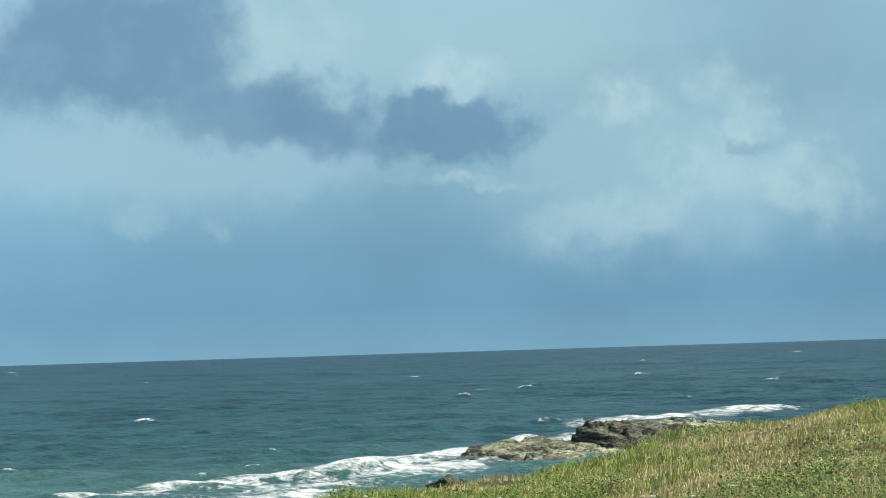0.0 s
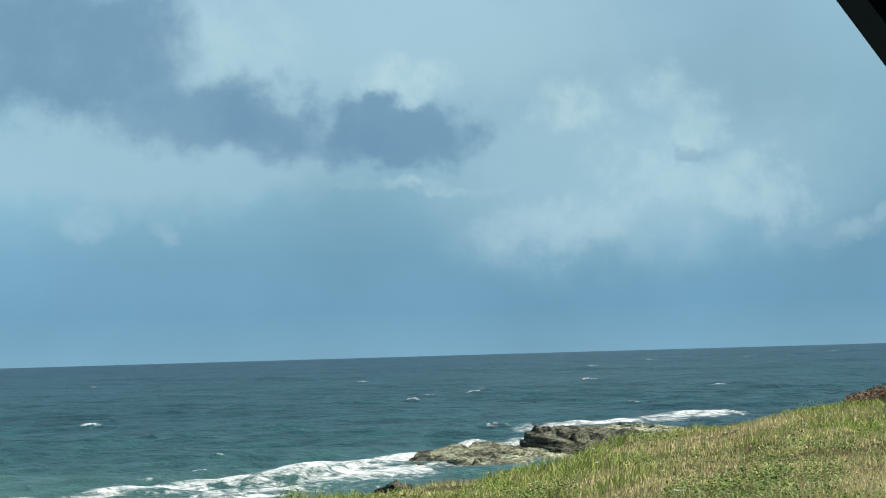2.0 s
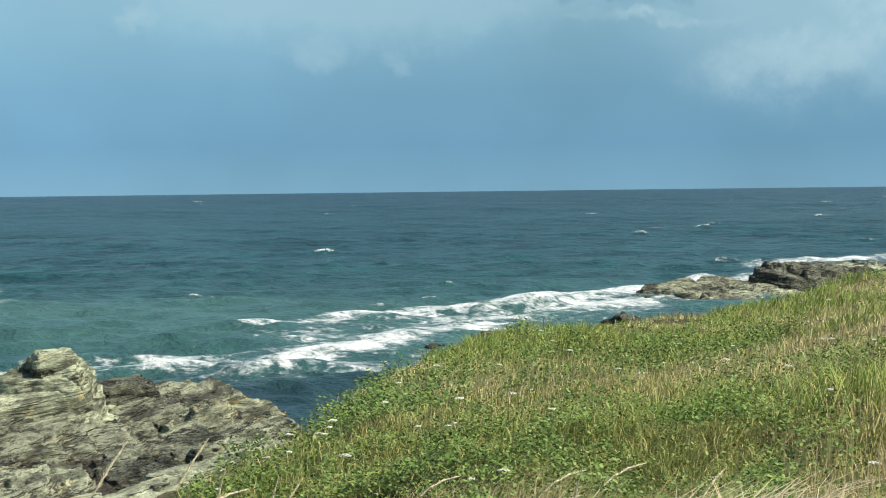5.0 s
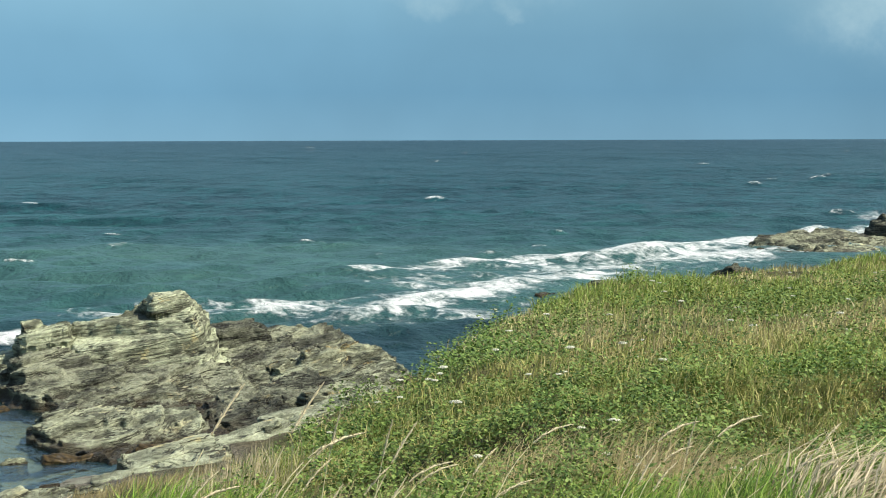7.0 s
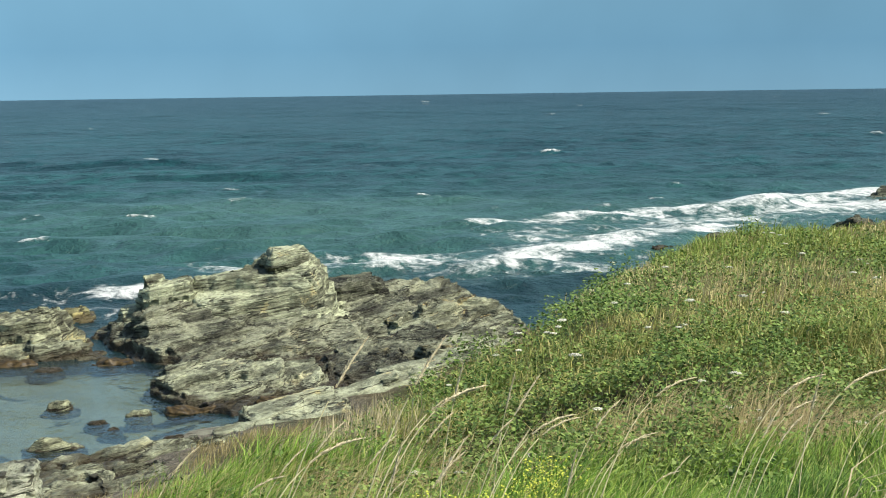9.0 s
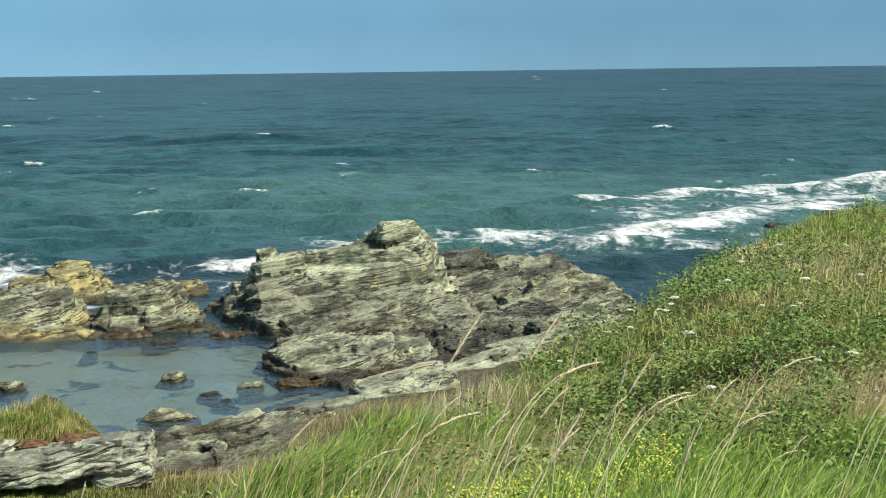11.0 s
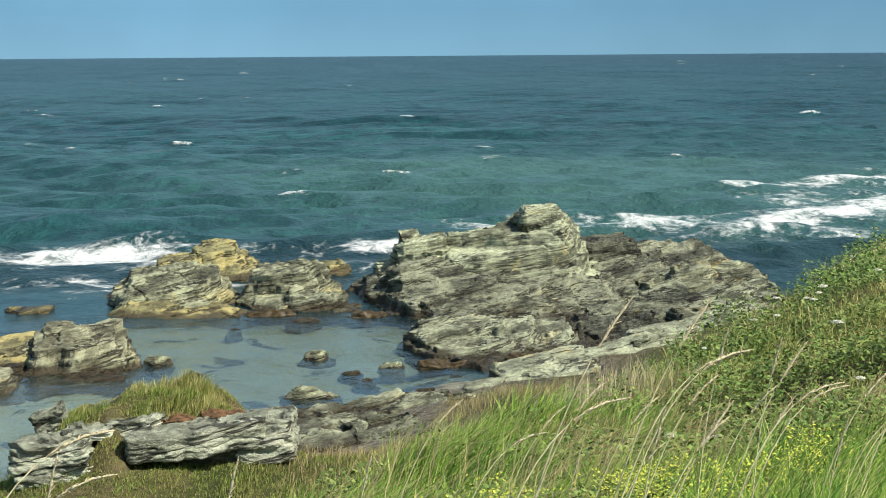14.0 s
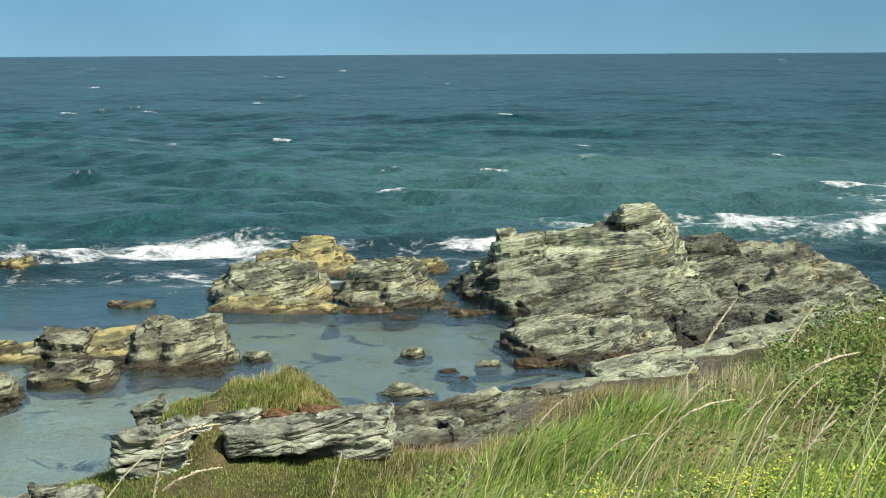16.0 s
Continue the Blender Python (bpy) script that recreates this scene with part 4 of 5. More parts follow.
tagged(hewn("boulder", None, ROCK_MOTTLED, [(-8.6, 36.9, 0.55, 0.5, 0, 0.42, 0.0, 0.1, 0.8)], 0.2, (0.05, 0.1), 101, (0.024, 0.032), rough=0.8), "rounded pale boulder with weed round its foot", "rock", "rocks on the shore")
tagged(hewn("boulder", None, ROCK, [(-9.9, 34.6, 0.35, 0.4, 0, 0.5, -0.1, 0.1, 1.6)], 0.2, (0.05, 0.1), 103, (0.024, 0.032)), "grey boulder at the sand", "rock", "rocks on the shore")
# stones in the pool
for x, y, top, s, mt in ((-4.62, 39.2, 0.24, (0.8, 0.6), ROCK_STONE), (-0.77, 39.6, 0.22, (0.95, 0.7), ROCK_STONE), (1.11, 38.3, 0.12, (0.72, 0.6), ROCK_STONE), (-0.88, 35.1, 0.16, (1.7, 0.8), ROCK_STONE),
                         (0.1, 37.5, 0.04, (0.7, 0.4), ROCK_DARK), (0.45, 36.7, 0.05, (0.7, 0.4), ROCK_DARK), (-1.2, 45.2, 0.06, (1.2, 0.6), ROCK_DARK), (-3.1, 44.0, 0.04, (0.6, 0.4), ROCK_DARK),
                         (-3.6, 37.7, 0.06, (0.6, 0.4), ROCK_DARK), (0.7, 35.3, 0.06, (0.6, 0.4), ROCK_DARK), (-5.9, 37.6, 0.04, (0.9, 0.5), ROCK_DARK)):
    tagged(rock(x, y, top, s, mat=mt, base=-0.45, name="pool_stone", res=26, power=2.4, ledge=0.05, bed=0.1), "small weedy stone in the shallow pool", "stone", "stones in the pool")

# rocks awash under the green bank, and the far point
for x, y, top, s in ((30, 73, 0.55, (2.4, 1.6)), (40, 79, 0.5, (3.0, 2.0)), (34, 75, 0.35, (2.0, 1.4)), (26, 70.5, 0.25, (1.6, 1.0))):
    tagged(rock(x, y, top, s, mat=ROCK_DARK, name="awash_rock", res=30, power=2.5, ledge=0.12), "dark wet rock in the surf", "rock", "rocks in the surf")
far = outcrop("rocky_point", 62, 98, "long dark layered rocky point with surf round it")
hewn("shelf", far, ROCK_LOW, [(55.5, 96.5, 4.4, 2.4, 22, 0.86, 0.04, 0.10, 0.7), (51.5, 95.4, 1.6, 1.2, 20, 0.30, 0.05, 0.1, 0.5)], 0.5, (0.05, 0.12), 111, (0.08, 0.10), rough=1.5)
hewn("shelf", far, ROCK_TAN, [(56.6, 93.0, 5.0, 1.6, 20, 0.26, 0.03, 0.06, 0.3)], 0.3, (0.0, 0.05), 113, (0.12, 0.12))
hewn("body", far, ROCK_DARK, [(66.0, 99.6, 4.6, 2.2, 24, 1.72, -0.02, 0.10, 1.3), (61.6, 97.0, 0.9, 1.6, 24, 1.40, 0.1, 0.1, 1.5)], 0.55, (-0.12, 0.10), 115, (0.07, 0.08), rough=1.8)
hewn("body", far, ROCK, [(75.0, 104.5, 5.0, 2.6, 28, 1.30, -0.03, 0.08, 1.0)], 0.45, (-0.08, 0.08), 117, (0.10, 0.12), rough=1.6)
hewn("foot", far, ROCK_DARK, [(49.6, 93.6, 1.6, 0.9, 10, 0.18, 0.02, 0.05, 0.5)], 0.2, seed=119, cell=(0.08, 0.1))

# the ledge of slabs below the bank
ledge = outcrop("rock_ledge", -3.0, 25.2, "lichen-grey rock ledge of stacked slabs with turf on top")
SLAB = dict(mat=ROCK_LEDGE, parent=ledge, name="slab", power=12, joints=0.4, cuts=3)
rock(-2.35, 25.0, 1.80, (2.2, 1.3), base=1.34, lift=6, yaw=-3, res=96, ledge=0.045, bed=0.26, rough=0.03, **SLAB)
rock(-1.25, 25.1, 1.86, (0.85, 1.3), base=1.24, lift=3, yaw=4, res=70, ledge=0.06, bed=0.17, rough=0.06, **SLAB)
rock(-2.1, 25.35, 1.36, (2.2, 1.2), base=0.60, lift=4, res=60, ledge=0.06, bed=0.14, rough=0.08, **SLAB)
rock(-3.3, 25.5, 1.80, (1.0, 0.9), base=1.58, lift=8, res=50, ledge=0.05, bed=0.12, rough=0.06, **SLAB)
rock(-4.05, 25.2, 1.72, (0.8, 0.8), base=1.52, lift=6, res=50, ledge=0.05, bed=0.10, rough=0.06, **SLAB)
rock(-4.55, 24.9, 1.60, (1.15, 1.1), base=1.25, lift=4, yaw=5, res=64, ledge=0.06, bed=0.16, rough=0.06, **SLAB)
rock(-4.35, 24.9, 1.24, (1.05, 1.0), base=1.08, lift=3, res=56, ledge=0.05, bed=0.09, rough=0.06, **SLAB)
rock(-4.65, 24.8, 1.12, (0.95, 1.0), base=0.84, lift=2, yaw=-6, res=56, ledge=0.06, bed=0.10, rough=0.08, **SLAB)
rock(-4.3, 24.7, 0.86, (1.2, 1.0), base=0.3, res=56, ledge=0.07, bed=0.13, rough=0.08, **SLAB)
rock(-4.75, 26.0, 1.86, (0.55, 0.5), base=1.2, lift=20, res=40, ledge=0.05, bed=0.14, rough=0.10, **SLAB)
rock(-1.0, 24.7, 1.1, (0.5, 0.6), base=0.4, res=36, ledge=0.06, bed=0.12, rough=0.08, **SLAB)
for x, y, top, s in ((-5.6, 23.9, 0.98, (0.9, 0.7)), (-6.2, 24.3, 0.92, (0.8, 0.6)), (-6.6, 23.6, 0.95, (0.7, 0.7)), (-5.3, 24.8, 0.85, (0.6, 0.5))):
    tagged(rock(x, y, top, s, mat=ROCK_LEDGE, base=0.2, name="stone", res=30, power=3.5, ledge=0.06, bed=0.1), "grey lichened stone in the turf", "stone", "stones by the ledge")

# ---------------------------------------------------------------- plants


def blades(name, base, height, width, lean_dir, lean, mat, rise=None):
    """Tapered, bent blades in one mesh. base (n, 3); the rest (n,)."""
    n = len(base)
    up = np.zeros((n, 3)); up[:, 2] = 1
    ld = np.stack([np.cos(lean_dir), np.sin(lean_dir), np.zeros(n)], 1)
    face = rng.uniform(0, 6.283, n)
    sd = np.stack([np.cos(face), np.sin(face), np.zeros(n)], 1) * (width / 2)[:, None]
    mid = base + up * (height * 0.58)[:, None] + ld * (height * lean * 0.30)[:, None]
    tip = base + up * (height * (1 - 0.35 * lean))[:, None] + ld * (height * lean * 0.95)[:, None]
    v = np.stack([base - sd, base + sd, mid + sd * 0.8, mid - sd * 0.8, tip], 1).reshape(-1, 3)
    o = np.arange(n)[:, None] * 5
    return mesh_np(name, v, [o + np.array([[0, 1, 2, 3]]), o + np.array([[3, 2, 4]])], [mat])


def leaves(name, centre, size, mat):
    """Small diamond leaves, folded on the rib, facing mostly upward."""
    n = len(centre)
    a = rng.uniform(0, 6.283, n)
    t = rng.normal(0, 0.45, n)
    d = np.stack([np.cos(a) * np.cos(t), np.sin(a) * np.cos(t), np.sin(t)], 1)
    s = np.stack([-np.sin(a), np.cos(a), rng.normal(0, 0.35, n)], 1)
    L, W = size[:, None], size[:, None] * 0.36
    v = np.stack([centre - d * L / 2, centre + s * W, centre + d * L / 2, centre - s * W + np.array([0, 0, 0.1]) * W], 1).reshape(-1, 3)
    o = np.arange(n)[:, None] * 4
    return mesh_np(name, v, [o + np.array([[0, 1, 2]]), o + np.array([[0, 2, 3]])], [mat])


def scatter(n, az0, az1, d0, d1, even=1.0):
    """Random places over a sector of the bank; even=2: alike in density per area, 1: denser near the middle."""
    a = np.radians(rng.uniform(az0, az1, n))
    d = (d0 ** even + rng.random(n) * (d1 ** even - d0 ** even)) ** (1 / even)
    x, y = d * np.sin(a), d * np.cos(a)
    return x, y, d, np.degrees(a)


def brow(az, k):
    return np.interp(az, BROW[:, 0], BROW[:, k])


def stuff(name, me, label, category):
    return tagged(new(name, me), label, category, kind="stuff")


# hill grass, from a few metres away to past the brow
x, y, d, az = scatter(350000, 4, 50, 6.8, 80, 0.95)
keep = (d < brow(az, 2) * 1.10 + 0.6)
herb_patch = plan(x, y, 0.42, 77, 3) + 0.5 * smooth(az, 23, 17) - 0.8 * smooth(d, 20, 36)
keep &= (rng.random(len(x)) > np.where(herb_patch > 0.0, 0.60 + 0.3 * smooth(az, 21, 17), 0.05))
x, y, d = x[keep], y[keep], d[keep]
h = rng.uniform(0.09, 0.26, len(x)) * (1 + 0.6 * plan(x, y, 0.8, 71)) * np.clip(1.15 - d * 0.004, 0.8, 1.1) * (1 - 0.4 * smooth(d, 16, 30))
wd = rng.uniform(0.0035, 0.007, len(x)) * (0.8 + d * 0.072)
base = np.stack([x, y, ground_z(x, y) - 0.02], 1)
dry = d + 8 * smooth(np.degrees(np.arctan2(x, y)), 27, 36) + 5 * plan(x, y, 0.16, 75, 3) + rng.normal(0, 2.5, len(x)) > 21
turn, bend_ = rng.normal(0.0, 1.6, len(x)), rng.uniform(0.2, 1.3, len(x))
stuff("hill_grass", blades("hill_grass", base[~dry], h[~dry], wd[~dry], turn[~dry], bend_[~dry], HILL_GRASS), "tufty green and straw-coloured grass over the bank", "grass")
stuff("straw_grass", blades("straw_grass", base[dry], h[dry], wd[dry], turn[dry], bend_[dry], STRAW_HILL), "sun-bleached straw and green grass on the brow", "grass")
# a closer sward under the viewer
x, y, d, az = scatter(60000, 6, 32, 6.4, 13.5, 1.4)
keep = (d < brow(az, 2)) & (plan(x, y, 0.42, 77, 3) + 0.5 * smooth(az, 23, 17) < 0.25 + 0.2 * rng.random(len(x)) + 2.0 * (d < 10.5))
x, y, d = x[keep], y[keep], d[keep]
base = np.stack([x, y, ground_z(x, y) - 0.02], 1)
stuff("sward", blades("sward", base, rng.uniform(0.08, 0.30, len(x)) * (1 + 0.6 * plan(x, y, 1.4, 73, 2)), rng.uniform(0.004, 0.010, len(x)), rng.normal(0.0, 1.5, len(x)), rng.uniform(0.2, 1.2, len(x)), HILL_GRASS), "mixed green and straw sward near the viewer", "grass")
# upright dry stems among it
x, y, d, az = scatter(90000, 4, 50, 7.0, 90, 1.2)
keep = (d < brow(az, 2) * 1.12) & (plan(x, y, 0.25, 81) + rng.normal(0, 0.3, len(x)) + 0.25 * smooth(d, 15, 28) + 0.35 * smooth(d, 26, 40) - 0.7 * smooth(az, 21, 17) > 0.05)
x, y, d = x[keep], y[keep], d[keep]
base = np.stack([x, y, ground_z(x, y) - 0.02], 1)
stuff("dry_stems", blades("dry_stems", base, rng.uniform(0.2, 0.46, len(x)) * (1 - 0.4 * smooth(d, 16, 30)), 0.004 + 0.00045 * d, rng.normal(0.0, 1.2, len(x)), rng.uniform(0.05, 0.65, len(x)), DRY_GRASS), "thin straw-coloured dry stems standing in the grass", "grass")
# bright green tufts in patches up to the brow
x, y, d, az = scatter(150000, 20, 50, 13, 80, 1.0)
patch = plan(x + 0.5 * y, y, 0.11, 121, 3) + 0.2 * plan(x, y, 0.6, 123, 2)
keep = (d < brow(az, 2) * 1.08) & (patch + rng.normal(0, 0.12, len(x)) > 0.24)
x, y, d = x[keep], y[keep], d[keep]
base = np.stack([x, y, ground_z(x, y) - 0.02], 1)
tall = 0.7 + 0.9 * smooth(plan(x, y, 0.45, 125, 2), -0.1, 0.5)
stuff("green_tufts", blades("green_tufts", base, rng.uniform(0.14, 0.32, len(x)) * tall, rng.uniform(0.005, 0.009, len(x)) * (0.8 + d * 0.06), rng.normal(0.0, 1.6, len(x)), rng.uniform(0.3, 1.3, len(x)), GREEN_TUFT), "bright green grass tufts in patches on the bank", "grass")
# leafy herbs in patches
x, y, d, az = scatter(480000, 5, 50, 6.8, 60, 0.85)
keep = (d < brow(az, 2) * 1.0) & (plan(x, y, 0.42, 77, 3) + 0.5 * smooth(az, 23, 17) - 0.9 * smooth(d, 22, 36) > -0.18)
x, y, d = x[keep], y[keep], d[keep]
clump = plan(x, y, 2.4, 79, 2) + 0.6 * plan(x, y, 0.9, 80, 2)
top = 0.05 + 0.38 * np.clip(0.35 + clump, 0.04, 0.95)
c = np.stack([x, y, ground_z(x, y) + top * rng.uniform(0.35, 1.0, len(x))], 1)
stuff("herb_leaves", leaves("herb_leaves", c, rng.uniform(0.018, 0.044, len(x)) * (0.8 + 0.025 * d), HERB), "dark green leafy herbs in patches on the bank", "plant")
# leafy herbs filling in close by
x, y, d, az = scatter(56000, 6, 33, 8.2, 15, 1.2)
keep = d < brow(az, 2)
x, y, d = x[keep], y[keep], d[keep]
c = np.stack([x, y, ground_z(x, y) + (0.05 + 0.22 * np.clip(0.4 + plan(x, y, 2.6, 83, 2), 0.05, 1.2)) * rng.uniform(0.3, 1.0, len(x))], 1)
stuff("low_leaves", leaves("low_leaves", c, rng.uniform(0.018, 0.040, len(x)), HERB), "low leafy herbs under the grass", "plant")
# long lush grass close by
x, y, d, az = scatter(100000, -3.5, 32, 4.2, 11.0, 1.4)
lush = plan(x, y, 0.9, 91, 2)
keep = (d < brow(az, 2) * 1.12) & (d < 8.0 + 1.8 * lush + 2.4 * smooth(az, 16, 8))
x, y, d = x[keep], y[keep], d[keep]
h = rng.uniform(0.25, 0.60, len(x)) * (0.85 + 0.4 * plan(x, y, 1.4, 93, 2)) * (0.84 + 0.16 * smooth(np.degrees(np.arctan2(x, y)), 5, 11))
base = np.stack([x, y, ground_z(x, y) - 0.02], 1)
stuff("long_grass", blades("long_grass", base, h, rng.uniform(0.004, 0.010, len(x)), rng.normal(0.1, 0.8, len(x)), rng.uniform(0.2, 1.0, len(x)), NEAR_GRASS), "long lush green grass leaning in the wind", "grass")
# a dense green tussock
n = 9000
a, r = rng.uniform(0, 6.283, n), 0.62 * np.sqrt(rng.random(n))
x, y = 2.80 + 1.15 * r * np.cos(a), 5.95 + 0.8 * r * np.sin(a)
base = np.stack([x, y, ground_z(x, y)], 1)
stuff("green_tussock", blades("green_tussock", base, rng.uniform(0.28, 0.52, n) * (1.05 - 0.55 * r), rng.uniform(0.004, 0.008, n), rng.normal(0.1, 0.9, n), rng.uniform(0.3, 1.2, n), LUSH), "dense dark green tussock of fine grass", "grass")
# pale bents blown over in it
x, y, d, az = scatter(5200, -3, 31, 4.3, 10.0, 1.4)
keep = (d < brow(az, 2) * 1.05) & (plan(x, y, 0.8, 111, 2) > -0.15)
x, y, d = x[keep], y[keep], d[keep]
base = np.stack([x, y, ground_z(x, y)], 1)
stuff("pale_bents", blades("pale_bents", base, rng.uniform(0.35, 0.72, len(x)), rng.uniform(0.003, 0.006, len(x)), rng.normal(0.15, 0.45, len(x)), rng.uniform(0.3, 1.0, len(x)), DRY_GRASS), "pale dry bents blown over in the lush grass", "grass")
# straw laid over by the wind behind it
x, y, d, az = scatter(16000, 7, 31, 6.6, 10.5, 1.2)
keep = (d < brow(az, 2) * 1.0) & (plan(x, y, 0.7, 131, 2) + rng.normal(0, 0.2, len(x)) > 0.0)
x, y, d = x[keep], y[keep], d[keep]
base = np.stack([x, y, ground_z(x, y)], 1)
stuff("lodged_straw", blades("lodged_straw", base, rng.uniform(0.22, 0.46, len(x)), rng.uniform(0.003, 0.006, len(x)), rng.normal(0.1, 0.5, len(x)), rng.uniform(0.8, 1.5, len(x)), DRY_GRASS), "straw-coloured grass laid over by the wind", "grass")
# a stand of dead pale stems at the edge of the bank
n = 900
x, y = rng.normal(1.85, 0.32, n), rng.normal(11.6, 0.35, n)
base = np.stack([x, y, ground_z(x, y)], 1)
stuff("dead_stems", blades("dead_stems", base, rng.uniform(0.2, 0.45, n), rng.uniform(0.006, 0.010, n), rng.normal(0.2, 0.8, n), rng.uniform(0.0, 0.3, n), PALE_STEMS), "stand of dead pale stems at the bank edge", "grass")
# pale seeding grass laid over in a drift
x, y, d, az = scatter(2600, 26.5, 34, 5.6, 7.6, 1.2)
keep = plan(x, y, 1.2, 141, 2) + smooth(az, 27, 30) > 0.25
x, y, d = x[keep], y[keep], d[keep]
base = np.stack([x, y, ground_z(x, y)], 1)
stuff("pale_drift", blades("pale_drift", base, rng.uniform(0.40, 0.75, len(x)), rng.uniform(0.007, 0.013, len(x)), rng.normal(0.15, 0.35, len(x)), rng.uniform(0.7, 1.3, len(x)), PALE_STEMS), "drift of pale seeding grass laid over by the wind", "grass")
# soft leafy plants in it
x, y, d, az = scatter(60000, -1, 31, 4.4, 9.0, 1.4)
keep = (d < brow(az, 2)) & (plan(x, y, 1.1, 113, 2) > 0.22)
x, y = x[keep], y[keep]
c = np.stack([x, y, ground_z(x, y) + rng.uniform(0.08, 0.42, len(x))], 1)
stuff("soft_leaves", leaves("soft_leaves", c, rng.uniform(0.016, 0.034, len(x)), HERB), "soft green leafy plants among the long grass", "plant")
# brown grass at the foot of the bank and on the shore side
x, y, d, az = scatter(60000, -18, 16, 17, 33, 1.6)
keep = (d < brow(az, 3) * 1.12 - 0.5 + plan(x, y, 0.5, 95) * 1.2) & (ground_z(x, y) > 0.45) & (az > -2.5 + rng.normal(0, 0.6, len(x)))
x, y, d = x[keep], y[keep], d[keep]
base = np.stack([x, y, ground_z(x, y) - 0.02], 1)
stuff("brown_grass", blades("brown_grass", base, rng.uniform(0.1, 0.32, len(x)), rng.uniform(0.006, 0.012, len(x)), rng.normal(0, 1, len(x)), rng.uniform(0.1, 0.8, len(x)), DRY_GRASS), "thin brown grass at the foot of the bank", "grass")
# the turf on the ledge
n = 26000
x, y = rng.uniform(-5.4, -0.8, n), rng.uniform(24.9, 27.0, n)
z = ground_z(x, y)
keep = z > 1.35 - 0.3 * rng.random(n)
x, y, z = x[keep], y[keep], z[keep]
bell = np.exp(-((x + 2.6) / 1.0) ** 2)
base = np.stack([x, y, z - 0.01], 1)
stuff("ledge_turf", blades("ledge_turf", base, rng.uniform(0.05, 0.22, len(x)) * (0.30 + 0.75 * bell ** 2) * (1 + 1.3 * plan(x, y, 2.6, 107, 2)).clip(0.25, 2.2), rng.uniform(0.006, 0.013, len(x)), rng.normal(0, 1.2, len(x)), rng.uniform(0.1, 0.9, len(x)), LEDGE_TURF), "green and straw turf on the ledge", "grass")
# heath on the skyline of the bank
x, y, d, az = scatter(16000, 42.6, 48, 56, 64, 1)
c = np.stack([x, y, ground_z(x, y) + rng.random(len(x)) * (0.35 + 0.5 * np.clip(0.4 + plan(x, y, 0.5, 97, 2), 0, 1) * smooth(np.degrees(np.arctan2(x, y)), 42.4, 44.5))], 1)
stuff("heath_bush", leaves("heath_bush", c, rng.uniform(0.06, 0.14, len(x)), HEATH), "low brown heath on the brow", "bush")
# moss over the ledge and its foot


def moss_pad(name, x, y, z, sx_, sy_, sz_, mat, label, seed):
    me = rock_mesh(name, (sx_, sy_, sz_), mat, seed, power=2.2, res=34, ledge=0.03, bed=0.3, rough=0.22)
    me.polygons.foreach_set("use_smooth", np.ones(len(me.polygons), bool))
    ob = new(name, me)
    ob.location = (x, y, z)
    return tagged(ob, label, "moss", "moss on the ledge")


for k, (x, y, z, a, b, c) in enumerate(((4.6, 38.3, 0.04, 1.7, 0.9, 0.30), (2.3, 38.2, 0.00, 1.6, 0.7, 0.26), (-6.2, 38.6, 0.02, 2.6, 0.7, 0.26), (-8.4, 36.6, 0.00, 1.9, 0.6, 0.22), (0.6, 45.9, -0.01, 1.8, 0.8, 0.22), (-2.4, 46.4, -0.01, 2.2, 0.7, 0.22))):
    tagged(moss_pad("seaweed_mat", x, y, z, a, b, c, WEED, "", 320 + k), "brown seaweed mat draped at the rock foot", "seaweed", "seaweed mats")
moss_pad("red_moss", -1.95, 25.25, 1.80, 1.3, 0.8, 0.12, RED_MOSS, "red-brown moss cushion on the ledge", 301)
moss_pad("red_moss", -2.85, 25.3, 1.74, 0.9, 0.6, 0.14, RED_MOSS, "red-brown moss cushion on the ledge", 302)

# short green turf on the knoll round the ledge
n = 72000
x, y = rng.uniform(-8.5, 0.4, n), rng.uniform(21.5, 26.0, n)
z = ground_z(x, y)
keep = (z > 0.5) & (plan(x, y, 1.1, 103, 2) + rng.normal(0, 0.25, n) > -0.7)
x, y, z = x[keep], y[keep], z[keep]
base = np.stack([x, y, z - 0.01], 1)
tall = 0.6 + 0.8 * smooth(plan(x, y, 0.7, 105, 2), 0.0, 0.5) + 1.2 * smooth(x, -5.0, -6.2)
stuff("knoll_turf", blades("knoll_turf", base, rng.uniform(0.04, 0.14, len(x)) * tall, rng.uniform(0.006, 0.013, len(x)), rng.normal(0, 1.3, len(x)), rng.uniform(0.1, 0.9, len(x)), KNOLL_TURF), "short mossy green turf round the ledge", "grass")

# ---------------------------------------------------------------- single plants


def part(name, bm_or_mesh, mat, parent, label=""):
    me = bm_or_mesh
    if mat is not None:
        me.materials.append(mat)
    ob = new(name, me)
    ob.parent = parent
    return tagged(ob, label)


def tube(name, pts, radii, sides=5):
    """A tapered tube along points."""
    pts = np.asarray(pts, float)
    t = np.gradient(pts, axis=0)
    t /= np.linalg.norm(t, axis=1)[:, None]
    ref = np.array([0.0, 1.0, 0.0])
    s = np.cross(t, ref)
    s /= np.linalg.norm(s, axis=1)[:, None] + 1e-9
    u = np.cross(s, t)
    ang = np.arange(sides) / sides * 6.28318
    v = pts[:, None, :] + np.asarray(radii)[:, None, None] * (np.cos(ang)[None, :, None] * s[:, None, :] + np.sin(ang)[None, :, None] * u[:, None, :])
    return mesh_np(name, v.reshape(-1, 3), [grid_faces(len(pts), sides, True)], [])


